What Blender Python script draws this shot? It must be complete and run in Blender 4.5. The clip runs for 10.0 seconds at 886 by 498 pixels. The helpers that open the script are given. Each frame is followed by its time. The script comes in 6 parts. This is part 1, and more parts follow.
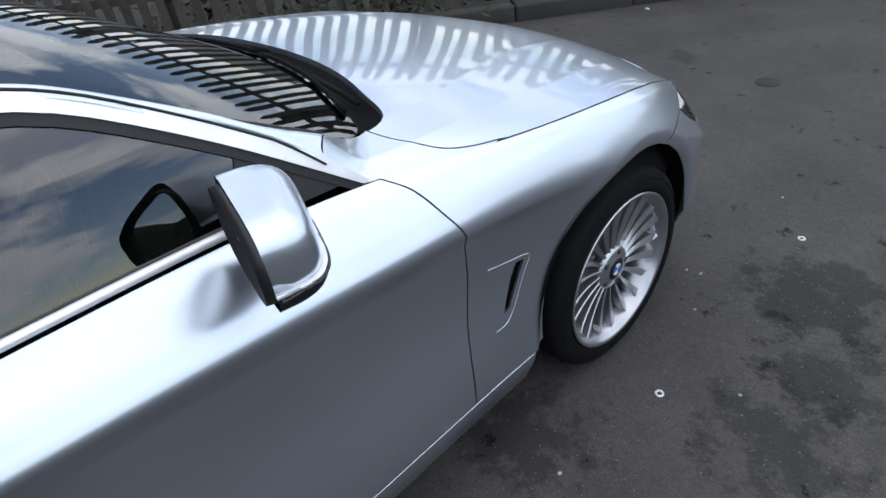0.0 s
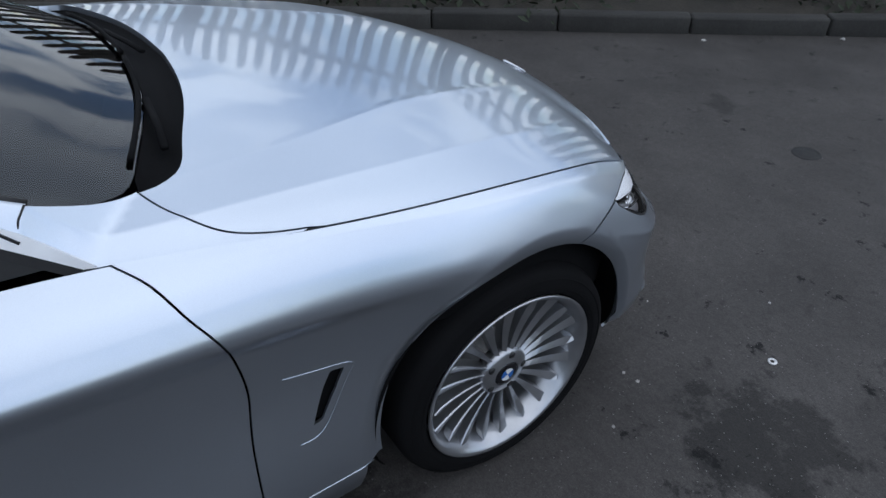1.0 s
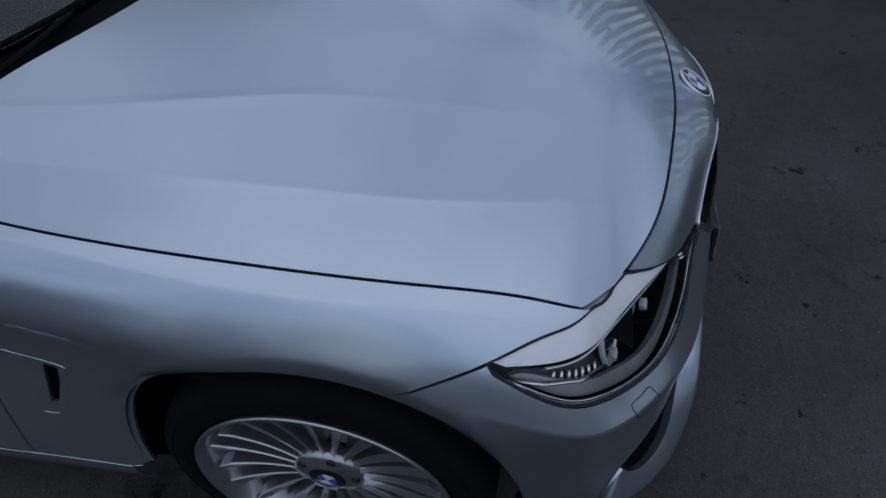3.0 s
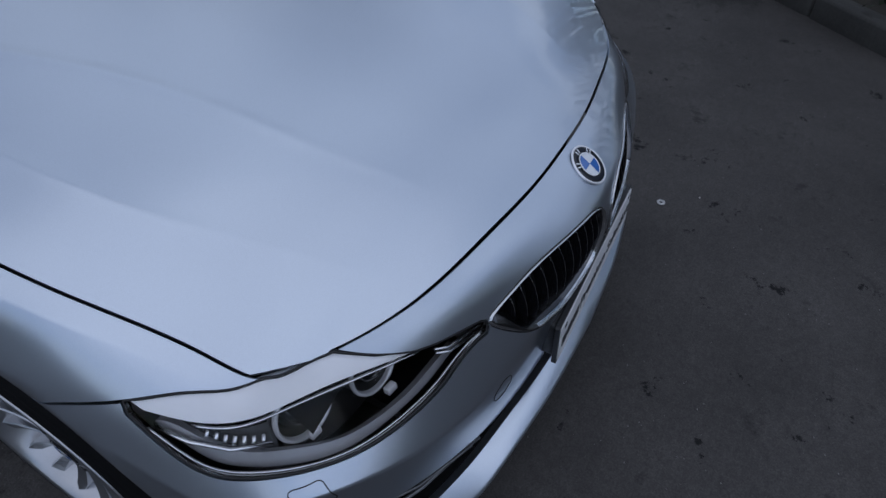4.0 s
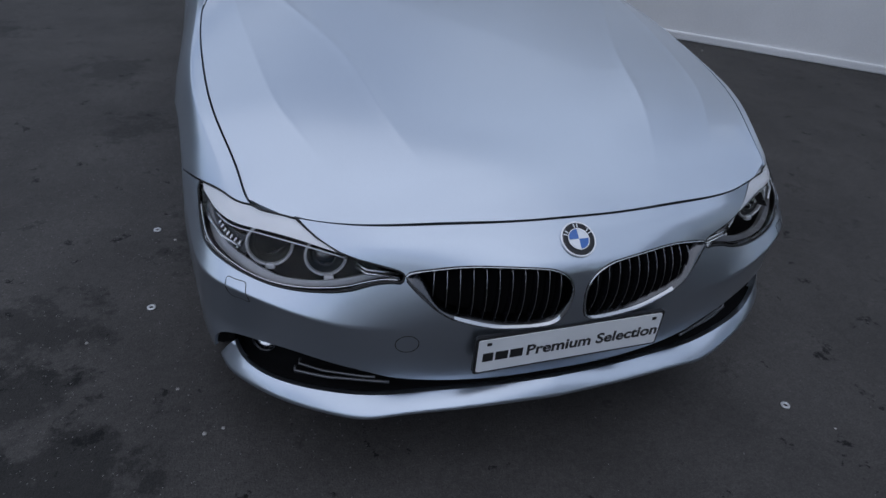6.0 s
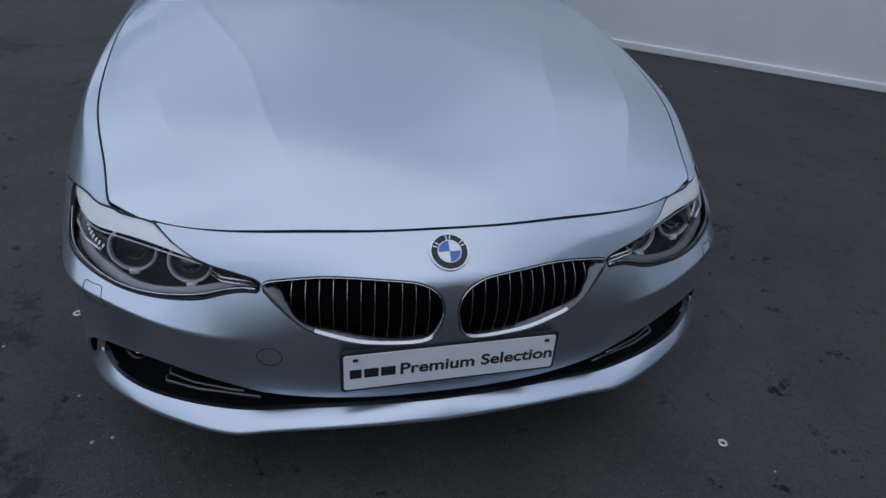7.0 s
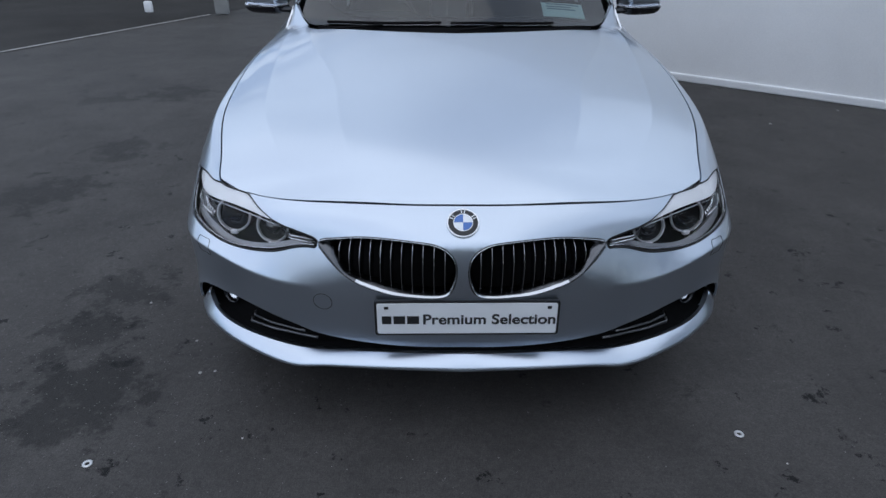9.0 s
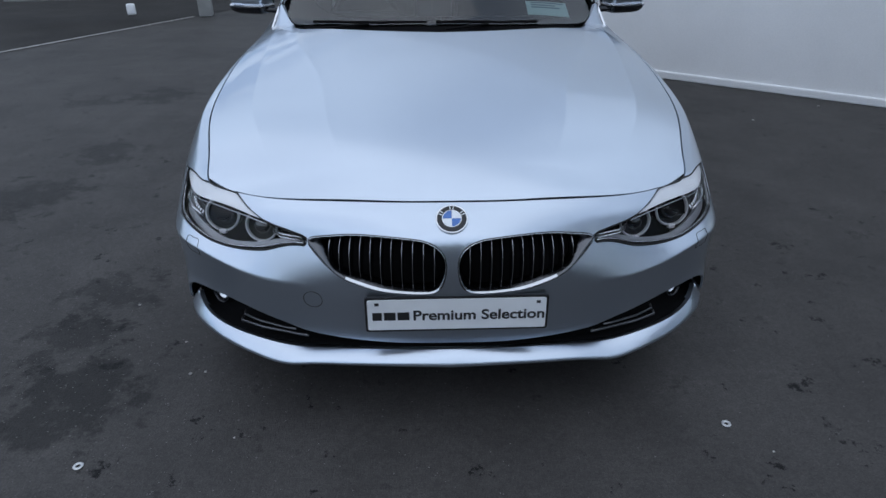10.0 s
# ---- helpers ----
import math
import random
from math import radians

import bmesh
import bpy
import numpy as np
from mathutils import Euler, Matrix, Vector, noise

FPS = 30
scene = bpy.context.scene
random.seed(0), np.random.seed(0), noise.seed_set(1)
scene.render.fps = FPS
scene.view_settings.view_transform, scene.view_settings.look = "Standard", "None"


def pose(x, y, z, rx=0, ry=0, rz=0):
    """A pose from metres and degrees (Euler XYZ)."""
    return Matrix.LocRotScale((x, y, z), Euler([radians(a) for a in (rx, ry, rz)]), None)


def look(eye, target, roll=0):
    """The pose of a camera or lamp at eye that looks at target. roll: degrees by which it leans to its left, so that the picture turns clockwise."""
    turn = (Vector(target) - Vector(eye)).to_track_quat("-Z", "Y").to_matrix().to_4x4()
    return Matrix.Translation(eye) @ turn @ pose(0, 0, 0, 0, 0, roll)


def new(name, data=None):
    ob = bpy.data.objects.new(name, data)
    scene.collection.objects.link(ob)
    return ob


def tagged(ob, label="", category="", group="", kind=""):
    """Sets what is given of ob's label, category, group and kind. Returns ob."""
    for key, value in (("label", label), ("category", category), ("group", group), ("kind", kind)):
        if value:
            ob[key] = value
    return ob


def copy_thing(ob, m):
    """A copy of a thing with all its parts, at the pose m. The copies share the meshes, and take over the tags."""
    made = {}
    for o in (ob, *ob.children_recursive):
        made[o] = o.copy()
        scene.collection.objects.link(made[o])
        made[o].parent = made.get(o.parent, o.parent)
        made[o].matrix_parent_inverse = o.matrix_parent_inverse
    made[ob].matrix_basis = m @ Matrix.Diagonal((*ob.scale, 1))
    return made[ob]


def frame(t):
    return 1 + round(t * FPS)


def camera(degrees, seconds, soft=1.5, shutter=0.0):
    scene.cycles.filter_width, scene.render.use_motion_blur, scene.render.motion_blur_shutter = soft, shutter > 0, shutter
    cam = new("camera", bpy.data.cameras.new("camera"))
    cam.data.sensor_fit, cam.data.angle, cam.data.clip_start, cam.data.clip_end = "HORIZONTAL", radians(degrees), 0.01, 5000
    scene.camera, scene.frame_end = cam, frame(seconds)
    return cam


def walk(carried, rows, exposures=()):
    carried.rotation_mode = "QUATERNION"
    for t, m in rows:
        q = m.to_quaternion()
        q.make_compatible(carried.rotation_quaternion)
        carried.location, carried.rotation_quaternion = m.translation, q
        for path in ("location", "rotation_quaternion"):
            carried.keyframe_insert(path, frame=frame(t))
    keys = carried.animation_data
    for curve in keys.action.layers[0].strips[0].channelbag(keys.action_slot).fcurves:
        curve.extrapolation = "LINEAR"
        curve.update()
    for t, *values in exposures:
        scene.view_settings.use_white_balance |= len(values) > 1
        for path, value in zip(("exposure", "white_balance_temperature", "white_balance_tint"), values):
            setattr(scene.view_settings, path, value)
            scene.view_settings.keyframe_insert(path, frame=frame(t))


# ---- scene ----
cam = camera(70.87, 10.0, soft=1.5, shutter=0.0)
WALK = [
    (0.0, (1.634, -1.297, 1.537), (0.391, -0.269, 0.354), -8.27),
    (0.2, (1.588, -1.151, 1.545), (0.410, -0.072, 0.342), -3.70),
    (0.5, (1.582, -1.003, 1.535), (0.426, 0.006, 0.251), -0.64),
    (0.8, (1.601, -0.835, 1.529), (0.381, 0.096, 0.246), -1.50),
    (1.0, (1.646, -0.688, 1.534), (0.322, 0.173, 0.308), -1.62),
    (1.2, (1.663, -0.542, 1.545), (0.265, 0.097, 0.265), -3.30),
    (1.5, (1.657, -0.399, 1.512), (0.223, 0.061, 0.196), -2.67),
    (1.8, (1.589, -0.185, 1.488), (0.199, 0.223, 0.108), -3.20),
    (2.0, (1.523, -0.078, 1.458), (0.167, 0.274, 0.030), -1.31),
    (2.2, (1.458, -0.017, 1.454), (0.096, 0.317, 0.027), 0.71),
    (3.3, (1.286, 0.615, 1.406), (-0.074, 0.040, 0.056), -8.32),
    (3.5, (1.211, 0.706, 1.389), (-0.114, 0.187, -0.016), -4.09),
    (3.8, (1.099, 0.847, 1.417), (-0.201, 0.300, -0.002), -0.70),
    (4.0, (1.036, 0.932, 1.419), (-0.244, 0.244, 0.045), -0.08),
    (4.2, (0.990, 1.036, 1.425), (-0.301, 0.146, 0.184), 4.00),
    (4.5, (0.954, 1.167, 1.440), (0.001, -0.051, 0.173), -0.34),
    (4.8, (0.963, 1.287, 1.439), (0.138, -0.050, 0.201), -0.90),
    (5.0, (0.983, 1.392, 1.438), (0.212, 0.041, 0.180), 1.10),
    (5.2, (0.984, 1.491, 1.444), (0.214, 0.174, 0.151), 3.80),
    (5.5, (0.940, 1.596, 1.465), (0.185, 0.180, 0.271), 3.02),
    (5.8, (0.815, 1.708, 1.453), (0.205, 0.160, 0.343), 4.20),
    (6.0, (0.724, 1.750, 1.460), (0.145, 0.204, 0.331), 6.16),
    (6.2, (0.638, 1.792, 1.459), (0.027, 0.243, 0.350), 4.10),
    (7.3, (0.187, 1.826, 1.414), (-0.044, 0.146, 0.354), 4.63),
    (7.5, (0.100, 1.885, 1.409), (0.072, 0.171, 0.378), 3.11),
    (8.0, (0.007, 2.019, 1.410), (0.170, 0.294, 0.411), -0.14),
    (8.3, (0.041, 2.075, 1.428), (0.159, 0.325, 0.467), 0.80),
    (8.5, (0.043, 2.131, 1.425), (0.072, 0.373, 0.472), 0.95),
    (9.0, (0.063, 2.224, 1.430), (0.053, 0.467, 0.476), 0.26),
    (9.5, (0.074, 2.245, 1.429), (0.068, 0.471, 0.504), 1.04),
    (10.0, (0.066, 2.242, 1.425), (0.018, 0.484, 0.473), 0.02),
]
walk(cam, [(t, look(eye, target, roll)) for t, eye, target, roll in WALK],
     [(0.0, 0.90, 6850, 12), (0.5, 0.57, 6550, 11), (1.0, 0.38, 6500, 11), (1.5, -0.02, 6400, 11), (2.0, -0.19, 6250, 11), (2.2, -0.26, 6200, 11), (3.5, -0.80, 6050, 13), (4.0, -0.42, 6100, 15), (4.6, -0.70, 6000, 13), (5.0, -0.64, 6100, 14),
      (5.5, 0.26, 6450, 13), (6.0, -0.26, 6300, 14), (6.8, -0.28, 6250, 12), (7.5, -0.18, 6200, 12), (8.0, -0.13, 6250, 12), (8.5, -0.18, 6250, 12), (9.0, 0.24, 6350, 11), (10.0, 0.14, 6200, 10)])

# ---- daylight: bright broken cloud, no hard shadows ----
world = bpy.data.worlds.new("sky")
scene.world = world
world.use_nodes = True
wn, wl = world.node_tree.nodes, world.node_tree.links
wn.clear()
sky = wn.new("ShaderNodeTexSky")
sky.sky_type, sky.sun_disc = "NISHITA", False
sky.sun_elevation, sky.sun_rotation = radians(66), radians(54)
sky.air_density, sky.dust_density = 0.8, 0.1
coords = wn.new("ShaderNodeTexCoord")
stretch = wn.new("ShaderNodeMapping")
stretch.inputs["Scale"].default_value = (1.0, 1.0, 2.6)
clouds = wn.new("ShaderNodeTexNoise")
clouds.inputs["Scale"].default_value, clouds.inputs["Detail"].default_value = 4.6, 6.0
clouds.inputs["Roughness"].default_value = 0.55
ramp = wn.new("ShaderNodeMapRange")
ramp.inputs["From Min"].default_value, ramp.inputs["From Max"].default_value = 0.42, 0.57
ramp.interpolation_type = "SMOOTHSTEP"
shade = wn.new("ShaderNodeTexNoise")
shade.inputs["Scale"].default_value, shade.inputs["Detail"].default_value = 9.0, 5.0
cloud_tone = wn.new("ShaderNodeMix")
cloud_tone.data_type = "RGBA"
cloud_tone.inputs["A"].default_value = (5.3, 6.2, 7.5, 1)
cloud_tone.inputs["B"].default_value = (8.6, 9.5, 10.6, 1)
mixer = wn.new("ShaderNodeMix")
mixer.data_type = "RGBA"
back = wn.new("ShaderNodeBackground")
back.inputs["Strength"].default_value = 0.12
wout = wn.new("ShaderNodeOutputWorld")
wl.new(coords.outputs["Generated"], stretch.inputs["Vector"])
wl.new(stretch.outputs["Vector"], clouds.inputs["Vector"])
wl.new(stretch.outputs["Vector"], shade.inputs["Vector"])
wl.new(clouds.outputs["Fac"], ramp.inputs["Value"])
# overhead the cloud closes to a thin even veil
split = wn.new("ShaderNodeSeparateXYZ")
veil = wn.new("ShaderNodeMapRange")
veil.inputs["From Min"].default_value, veil.inputs["From Max"].default_value, veil.interpolation_type = 0.32, 0.62, "SMOOTHSTEP"
cover = wn.new("ShaderNodeMix")
soft = wn.new("ShaderNodeTexNoise")
soft.inputs["Scale"].default_value, soft.inputs["Detail"].default_value = 3.2, 1.5
thin = wn.new("ShaderNodeMapRange")
thin.inputs["From Min"].default_value, thin.inputs["From Max"].default_value = 0.36, 0.64
thin.inputs["To Min"].default_value, thin.inputs["To Max"].default_value = 0.48, 0.84
wl.new(coords.outputs["Generated"], soft.inputs["Vector"])
wl.new(soft.outputs["Fac"], thin.inputs["Value"])
wl.new(thin.outputs["Result"], cover.inputs["B"])
even = wn.new("ShaderNodeMix")
even.inputs["B"].default_value = 0.45
wl.new(coords.outputs["Generated"], split.inputs[0])
wl.new(split.outputs["Z"], veil.inputs["Value"])
wl.new(veil.outputs["Result"], cover.inputs["Factor"])
wl.new(veil.outputs["Result"], even.inputs["Factor"])
wl.new(ramp.outputs["Result"], cover.inputs["A"])
wl.new(shade.outputs["Fac"], even.inputs["A"])
wl.new(even.outputs["Result"], cloud_tone.inputs["Factor"])
wl.new(cover.outputs["Result"], mixer.inputs["Factor"])
wl.new(sky.outputs["Color"], mixer.inputs["A"])
wl.new(cloud_tone.outputs["Result"], mixer.inputs["B"])
wl.new(mixer.outputs["Result"], back.inputs["Color"])
wl.new(back.outputs["Background"], wout.inputs["Surface"])

sun = new("sun", bpy.data.lights.new("sun", "SUN"))
sun.data.energy, sun.data.angle, sun.data.color = 0.5, radians(95), (1.0, 0.97, 0.93)
sun.matrix_world = look((11, 8, 30), (0, 0, 0))
scene.view_settings.exposure = 0.0


# ---- materials ----
def material(name, colour, rough=0.5, metal=0.0, grain=0.0, grain_scale=200.0, stain=0.0, stain_scale=3.0,
             bump=0.0, bump_scale=150.0, coat=0.0, coat_rough=0.03, spec=0.5, rough_vary=0.0, vary=0.0):
    """Principled surface with grain and stains at two scales, relief, and a tone that varies from piece to piece."""
    m = bpy.data.materials.new(name)
    m.use_nodes = True
    n, k = m.node_tree.nodes, m.node_tree.links
    p = n["Principled BSDF"]
    p.inputs["Base Color"].default_value = (*colour, 1)
    p.inputs["Roughness"].default_value, p.inputs["Metallic"].default_value = rough, metal
    p.inputs["Coat Weight"].default_value, p.inputs["Coat Roughness"].default_value = coat, coat_rough
    p.inputs["Specular IOR Level"].default_value = spec
    at = n.new("ShaderNodeTexCoord").outputs["Object"]
    tone = None
    for amount, size, detail in ((grain, grain_scale, 3), (stain, stain_scale, 6)):
        if amount:
            noise_node = n.new("ShaderNodeTexNoise")
            noise_node.inputs["Scale"].default_value, noise_node.inputs["Detail"].default_value = size, detail
            k.new(at, noise_node.inputs["Vector"])
            span = n.new("ShaderNodeMapRange")
            span.inputs["From Min"].default_value, span.inputs["From Max"].default_value = 0.25, 0.75
            span.inputs["To Min"].default_value, span.inputs["To Max"].default_value = 1 - amount, 1 + amount
            k.new(noise_node.outputs["Fac"], span.inputs["Value"])
            if tone is None:
                tone = span.outputs["Result"]
            else:
                times = n.new("ShaderNodeMath")
                times.operation = "MULTIPLY"
                k.new(tone, times.inputs[0]), k.new(span.outputs["Result"], times.inputs[1])
                tone = times.outputs[0]
            if rough_vary and size == stain_scale:
                rr = n.new("ShaderNodeMapRange")
                rr.inputs["To Min"].default_value, rr.inputs["To Max"].default_value = rough - rough_vary, rough + rough_vary
                k.new(noise_node.outputs["Fac"], rr.inputs["Value"]), k.new(rr.outputs["Result"], p.inputs["Roughness"])
    if vary:
        info = n.new("ShaderNodeObjectInfo")
        span = n.new("ShaderNodeMapRange")
        span.inputs["To Min"].default_value, span.inputs["To Max"].default_value = 1 - vary, 1 + vary
        k.new(info.outputs["Random"], span.inputs["Value"])
        if tone is None:
            tone = span.outputs["Result"]
        else:
            times = n.new("ShaderNodeMath")
            times.operation = "MULTIPLY"
            k.new(tone, times.inputs[0]), k.new(span.outputs["Result"], times.inputs[1])
            tone = times.outputs[0]
    if tone is not None:
        mul = n.new("ShaderNodeVectorMath")
        mul.operation = "SCALE"
        mul.inputs[0].default_value = colour
        k.new(tone, mul.inputs["Scale"]), k.new(mul.outputs[0], p.inputs["Base Color"])
    if bump:
        noise_node = n.new("ShaderNodeTexNoise")
        noise_node.inputs["Scale"].default_value, noise_node.inputs["Detail"].default_value = bump_scale, 4
        k.new(at, noise_node.inputs["Vector"])
        relief = n.new("ShaderNodeBump")
        relief.inputs["Strength"].default_value, relief.inputs["Distance"].default_value = bump, 0.004
        k.new(noise_node.outputs["Fac"], relief.inputs["Height"]), k.new(relief.outputs["Normal"], p.inputs["Normal"])
    return m


def glass(name, colour=(0.9, 0.94, 0.94), rough=0.0, ior=1.5):
    """Thin pane: mostly clear, with the mirror gloss of glass by Fresnel."""
    m = bpy.data.materials.new(name)
    m.use_nodes = True
    n, k = m.node_tree.nodes, m.node_tree.links
    n.clear()
    clear, gloss, mixed = n.new("ShaderNodeBsdfTransparent"), n.new("ShaderNodeBsdfGlossy"), n.new("ShaderNodeMixShader")
    clear.inputs["Color"].default_value = (*colour, 1)
    gloss.inputs["Roughness"].default_value = rough
    fresnel, result = n.new("ShaderNodeFresnel"), n.new("ShaderNodeOutputMaterial")
    fresnel.inputs["IOR"].default_value = ior
    k.new(fresnel.outputs[0], mixed.inputs[0]), k.new(clear.outputs[0], mixed.inputs[1]), k.new(gloss.outputs[0], mixed.inputs[2])
    k.new(mixed.outputs[0], result.inputs["Surface"])
    return m


PAINT = material("silver_paint", (0.57, 0.63, 0.71), rough=0.30, metal=0.96, grain=0.06, grain_scale=900, stain=0.03, stain_scale=2.5,
                 coat=0.75, coat_rough=0.03)
SATIN = material("satin_aluminium", (0.88, 0.88, 0.90), rough=0.42, metal=0.55, stain=0.06, stain_scale=20)
ALLOY = material("alloy_silver", (0.42, 0.43, 0.45), rough=0.28, metal=0.9, grain=0.04, grain_scale=500, stain=0.12, stain_scale=14, coat=0.6, coat_rough=0.08)
BLACK = material("black_plastic", (0.012, 0.012, 0.013), rough=0.45, grain=0.2, grain_scale=300, stain=0.15, stain_scale=8, bump=0.15, bump_scale=500)
GLOSS_BLACK = material("gloss_black", (0.008, 0.008, 0.010), rough=0.12, stain=0.2, stain_scale=9)
# near-black plastic; the shade inside gaps and recesses is part of this colour
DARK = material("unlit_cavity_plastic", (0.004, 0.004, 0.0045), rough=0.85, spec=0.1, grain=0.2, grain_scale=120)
RUBBER = material("tyre_rubber", (0.0045, 0.0045, 0.005), rough=0.8, spec=0.12, grain=0.2, grain_scale=260, stain=0.25, stain_scale=9, bump=0.3, bump_scale=320)
SEALANT = material("rubber_seal", (0.01, 0.01, 0.011), rough=0.6, grain=0.15)
WINDOW = glass("tinted_glass", (0.13, 0.16, 0.16), ior=2.05)
SCREEN_GLASS = glass("windscreen_glass", (0.55, 0.62, 0.61), ior=1.8)
LAMP_GLASS = glass("lamp_glass", (0.985, 0.985, 0.99), ior=1.30)
from mathutils import geometry


# ---- mesh tools ----
def part(name, bm, mat, parent=None, label="", smooth=True, kind=""):
    """Links a bmesh as one mesh object, under a thing or a part."""
    me = bpy.data.meshes.new(name)
    bm.to_mesh(me)
    bm.free()
    for m in (mat if isinstance(mat, (list, tuple)) else (mat,)):
        me.materials.append(m)
    if smooth:
        me.polygons.foreach_set("use_smooth", [True] * len(me.polygons))
    ob = new(name, me)
    ob.parent = parent
    return tagged(ob, label=label, kind=kind)


def thing(name, label, category, group="", kind="", at=(0, 0, 0)):
    ob = new(name)
    ob.empty_display_size = 0.1
    ob.location = at
    return tagged(ob, label, category, group, kind)


def box(bm, size, m=None, bevel=0.0, segments=2):
    made = bmesh.ops.create_cube(bm, size=1.0)["verts"]
    bmesh.ops.scale(bm, vec=size, verts=made)
    if bevel:
        edges = list({e for v in made for e in v.link_edges})
        made = [v for v in bmesh.ops.bevel(bm, geom=edges, offset=bevel, segments=segments, affect="EDGES", profile=0.5)["verts"]]
    if m is not None:
        bmesh.ops.transform(bm, matrix=m, verts=list({v for v in made}))
    return made


def tube(bm, points, radius, sides=8, closed=False, flat=1.0, up=Vector((0, 0, 1))):
    """A bar of round (or flattened) section along points; radius may be a list."""
    pts = [Vector(p) for p in points]
    n = len(pts)
    rings = []
    for i, p in enumerate(pts):
        a, b = (pts[(i - 1) % n], pts[(i + 1) % n]) if closed else (pts[max(i - 1, 0)], pts[min(i + 1, n - 1)])
        d = (b - a).normalized()
        side = d.cross(up)
        side = side.normalized() if side.length > 1e-4 else d.orthogonal().normalized()
        lift = side.cross(d)
        r = radius[i] if isinstance(radius, (list, tuple)) else radius
        rings.append([bm.verts.new(p + side * r * math.cos(2 * math.pi * j / sides) + lift * r * flat * math.sin(2 * math.pi * j / sides)) for j in range(sides)])
    for i in range(n if closed else n - 1):
        a, b = rings[i], rings[(i + 1) % n]
        for j in range(sides):
            bm.faces.new((a[j], a[(j + 1) % sides], b[(j + 1) % sides], b[j]))
    if not closed:
        bm.faces.new(rings[0][::-1]), bm.faces.new(rings[-1])
    return rings


def lathe(bm, profile, steps=48, m=Matrix.Identity(4), closed=False):
    """Turns (radius, height) pairs about the local z axis."""
    rings = [[bm.verts.new(m @ Vector((r * math.cos(2 * math.pi * j / steps), r * math.sin(2 * math.pi * j / steps), h))) for j in range(steps)] for r, h in profile]
    pairs = list(zip(rings, rings[1:])) + ([(rings[-1], rings[0])] if closed else [])
    for a, b in pairs:
        for j in range(steps):
            bm.faces.new((a[j], a[(j + 1) % steps], b[(j + 1) % steps], b[j]))
    if not closed:
        for ring, r, flip in ((rings[0], profile[0][0], True), (rings[-1], profile[-1][0], False)):
            if r < 0.02:
                bm.faces.new(ring[::-1] if flip else ring)
    bmesh.ops.recalc_face_normals(bm, faces=bm.faces[:])
    return rings


def spline(xs, ys):
    """A natural cubic spline through the given knots (ys may hold vectors); straight beyond its ends."""
    xs, ys = np.array(xs, float), np.array(ys, float)
    n, h = len(xs), np.diff(xs)
    a = np.eye(n)
    rhs = np.zeros_like(ys)
    for i in range(1, n - 1):
        a[i, i - 1], a[i, i], a[i, i + 1] = h[i - 1], 2 * (h[i - 1] + h[i]), h[i]
        rhs[i] = 6 * ((ys[i + 1] - ys[i]) / h[i] - (ys[i] - ys[i - 1]) / h[i - 1])
    c = np.linalg.solve(a, rhs)

    def f(x):
        x = np.asarray(x, float)
        i = np.clip(np.searchsorted(xs, x) - 1, 0, n - 2)
        x = np.clip(x, xs[0], xs[-1])
        hh, u, v = h[i], xs[i + 1] - x, x - xs[i]
        if ys.ndim > 1:
            hh, u, v = hh[..., None], u[..., None], v[..., None]
        return c[i] * u ** 3 / (6 * hh) + c[i + 1] * v ** 3 / (6 * hh) + (ys[i] / hh - c[i] * hh / 6) * u + (ys[i + 1] / hh - c[i + 1] * hh / 6) * v
    return f


def monotone(xs, ys):
    """A cubic through the knots that never overshoots them (ys: knots in rows)."""
    xs, ys = np.array(xs, float), np.array(ys, float)
    h = np.diff(xs)
    d = np.diff(ys, axis=0) / h.reshape(-1, *([1] * (ys.ndim - 1)))
    m = np.zeros_like(ys)
    m[0], m[-1] = d[0], d[-1]
    same = d[:-1] * d[1:] > 0
    w = h.reshape(-1, *([1] * (ys.ndim - 1)))
    w1, w2 = 2 * w[1:] + w[:-1], w[1:] + 2 * w[:-1]
    with np.errstate(divide="ignore", invalid="ignore"):
        m[1:-1] = np.where(same, (w1 + w2) / (w1 / d[:-1] + w2 / d[1:]), 0)

    def f(x):
        x = np.clip(np.asarray(x, float), xs[0], xs[-1])
        i = np.clip(np.searchsorted(xs, x) - 1, 0, len(xs) - 2)
        shape = (-1,) + (1,) * (ys.ndim - 1)
        t, hh = ((x - xs[i]) / h[i]).reshape(shape), h[i].reshape(shape)
        return (2 * t ** 3 - 3 * t ** 2 + 1) * ys[i] + (t ** 3 - 2 * t ** 2 + t) * hh * m[i] + (3 * t ** 2 - 2 * t ** 3) * ys[i + 1] + (t ** 3 - t ** 2) * hh * m[i + 1]
    return f


def smooth_line(points, count, closed=False):
    """Points spread evenly along a smooth curve through the given ones (2D or 3D)."""
    p = np.array(points, float)
    if closed:
        p = np.vstack([p[-2:], p, p[:3]])
    at = np.concatenate([[0], np.cumsum(np.linalg.norm(np.diff(p, axis=0), axis=1) ** 0.5)])
    f = spline(at, p)
    fine = f(np.linspace(at[2], at[-3], 60 * len(points)) if closed else np.linspace(at[0], at[-1], 60 * len(points)))
    run = np.concatenate([[0], np.cumsum(np.linalg.norm(np.diff(fine, axis=0), axis=1))])
    want = np.linspace(0, run[-1], count + 1)[:-1] if closed else np.linspace(0, run[-1], count)
    return np.stack([np.interp(want, run, fine[:, j]) for j in range(p.shape[1])], 1)


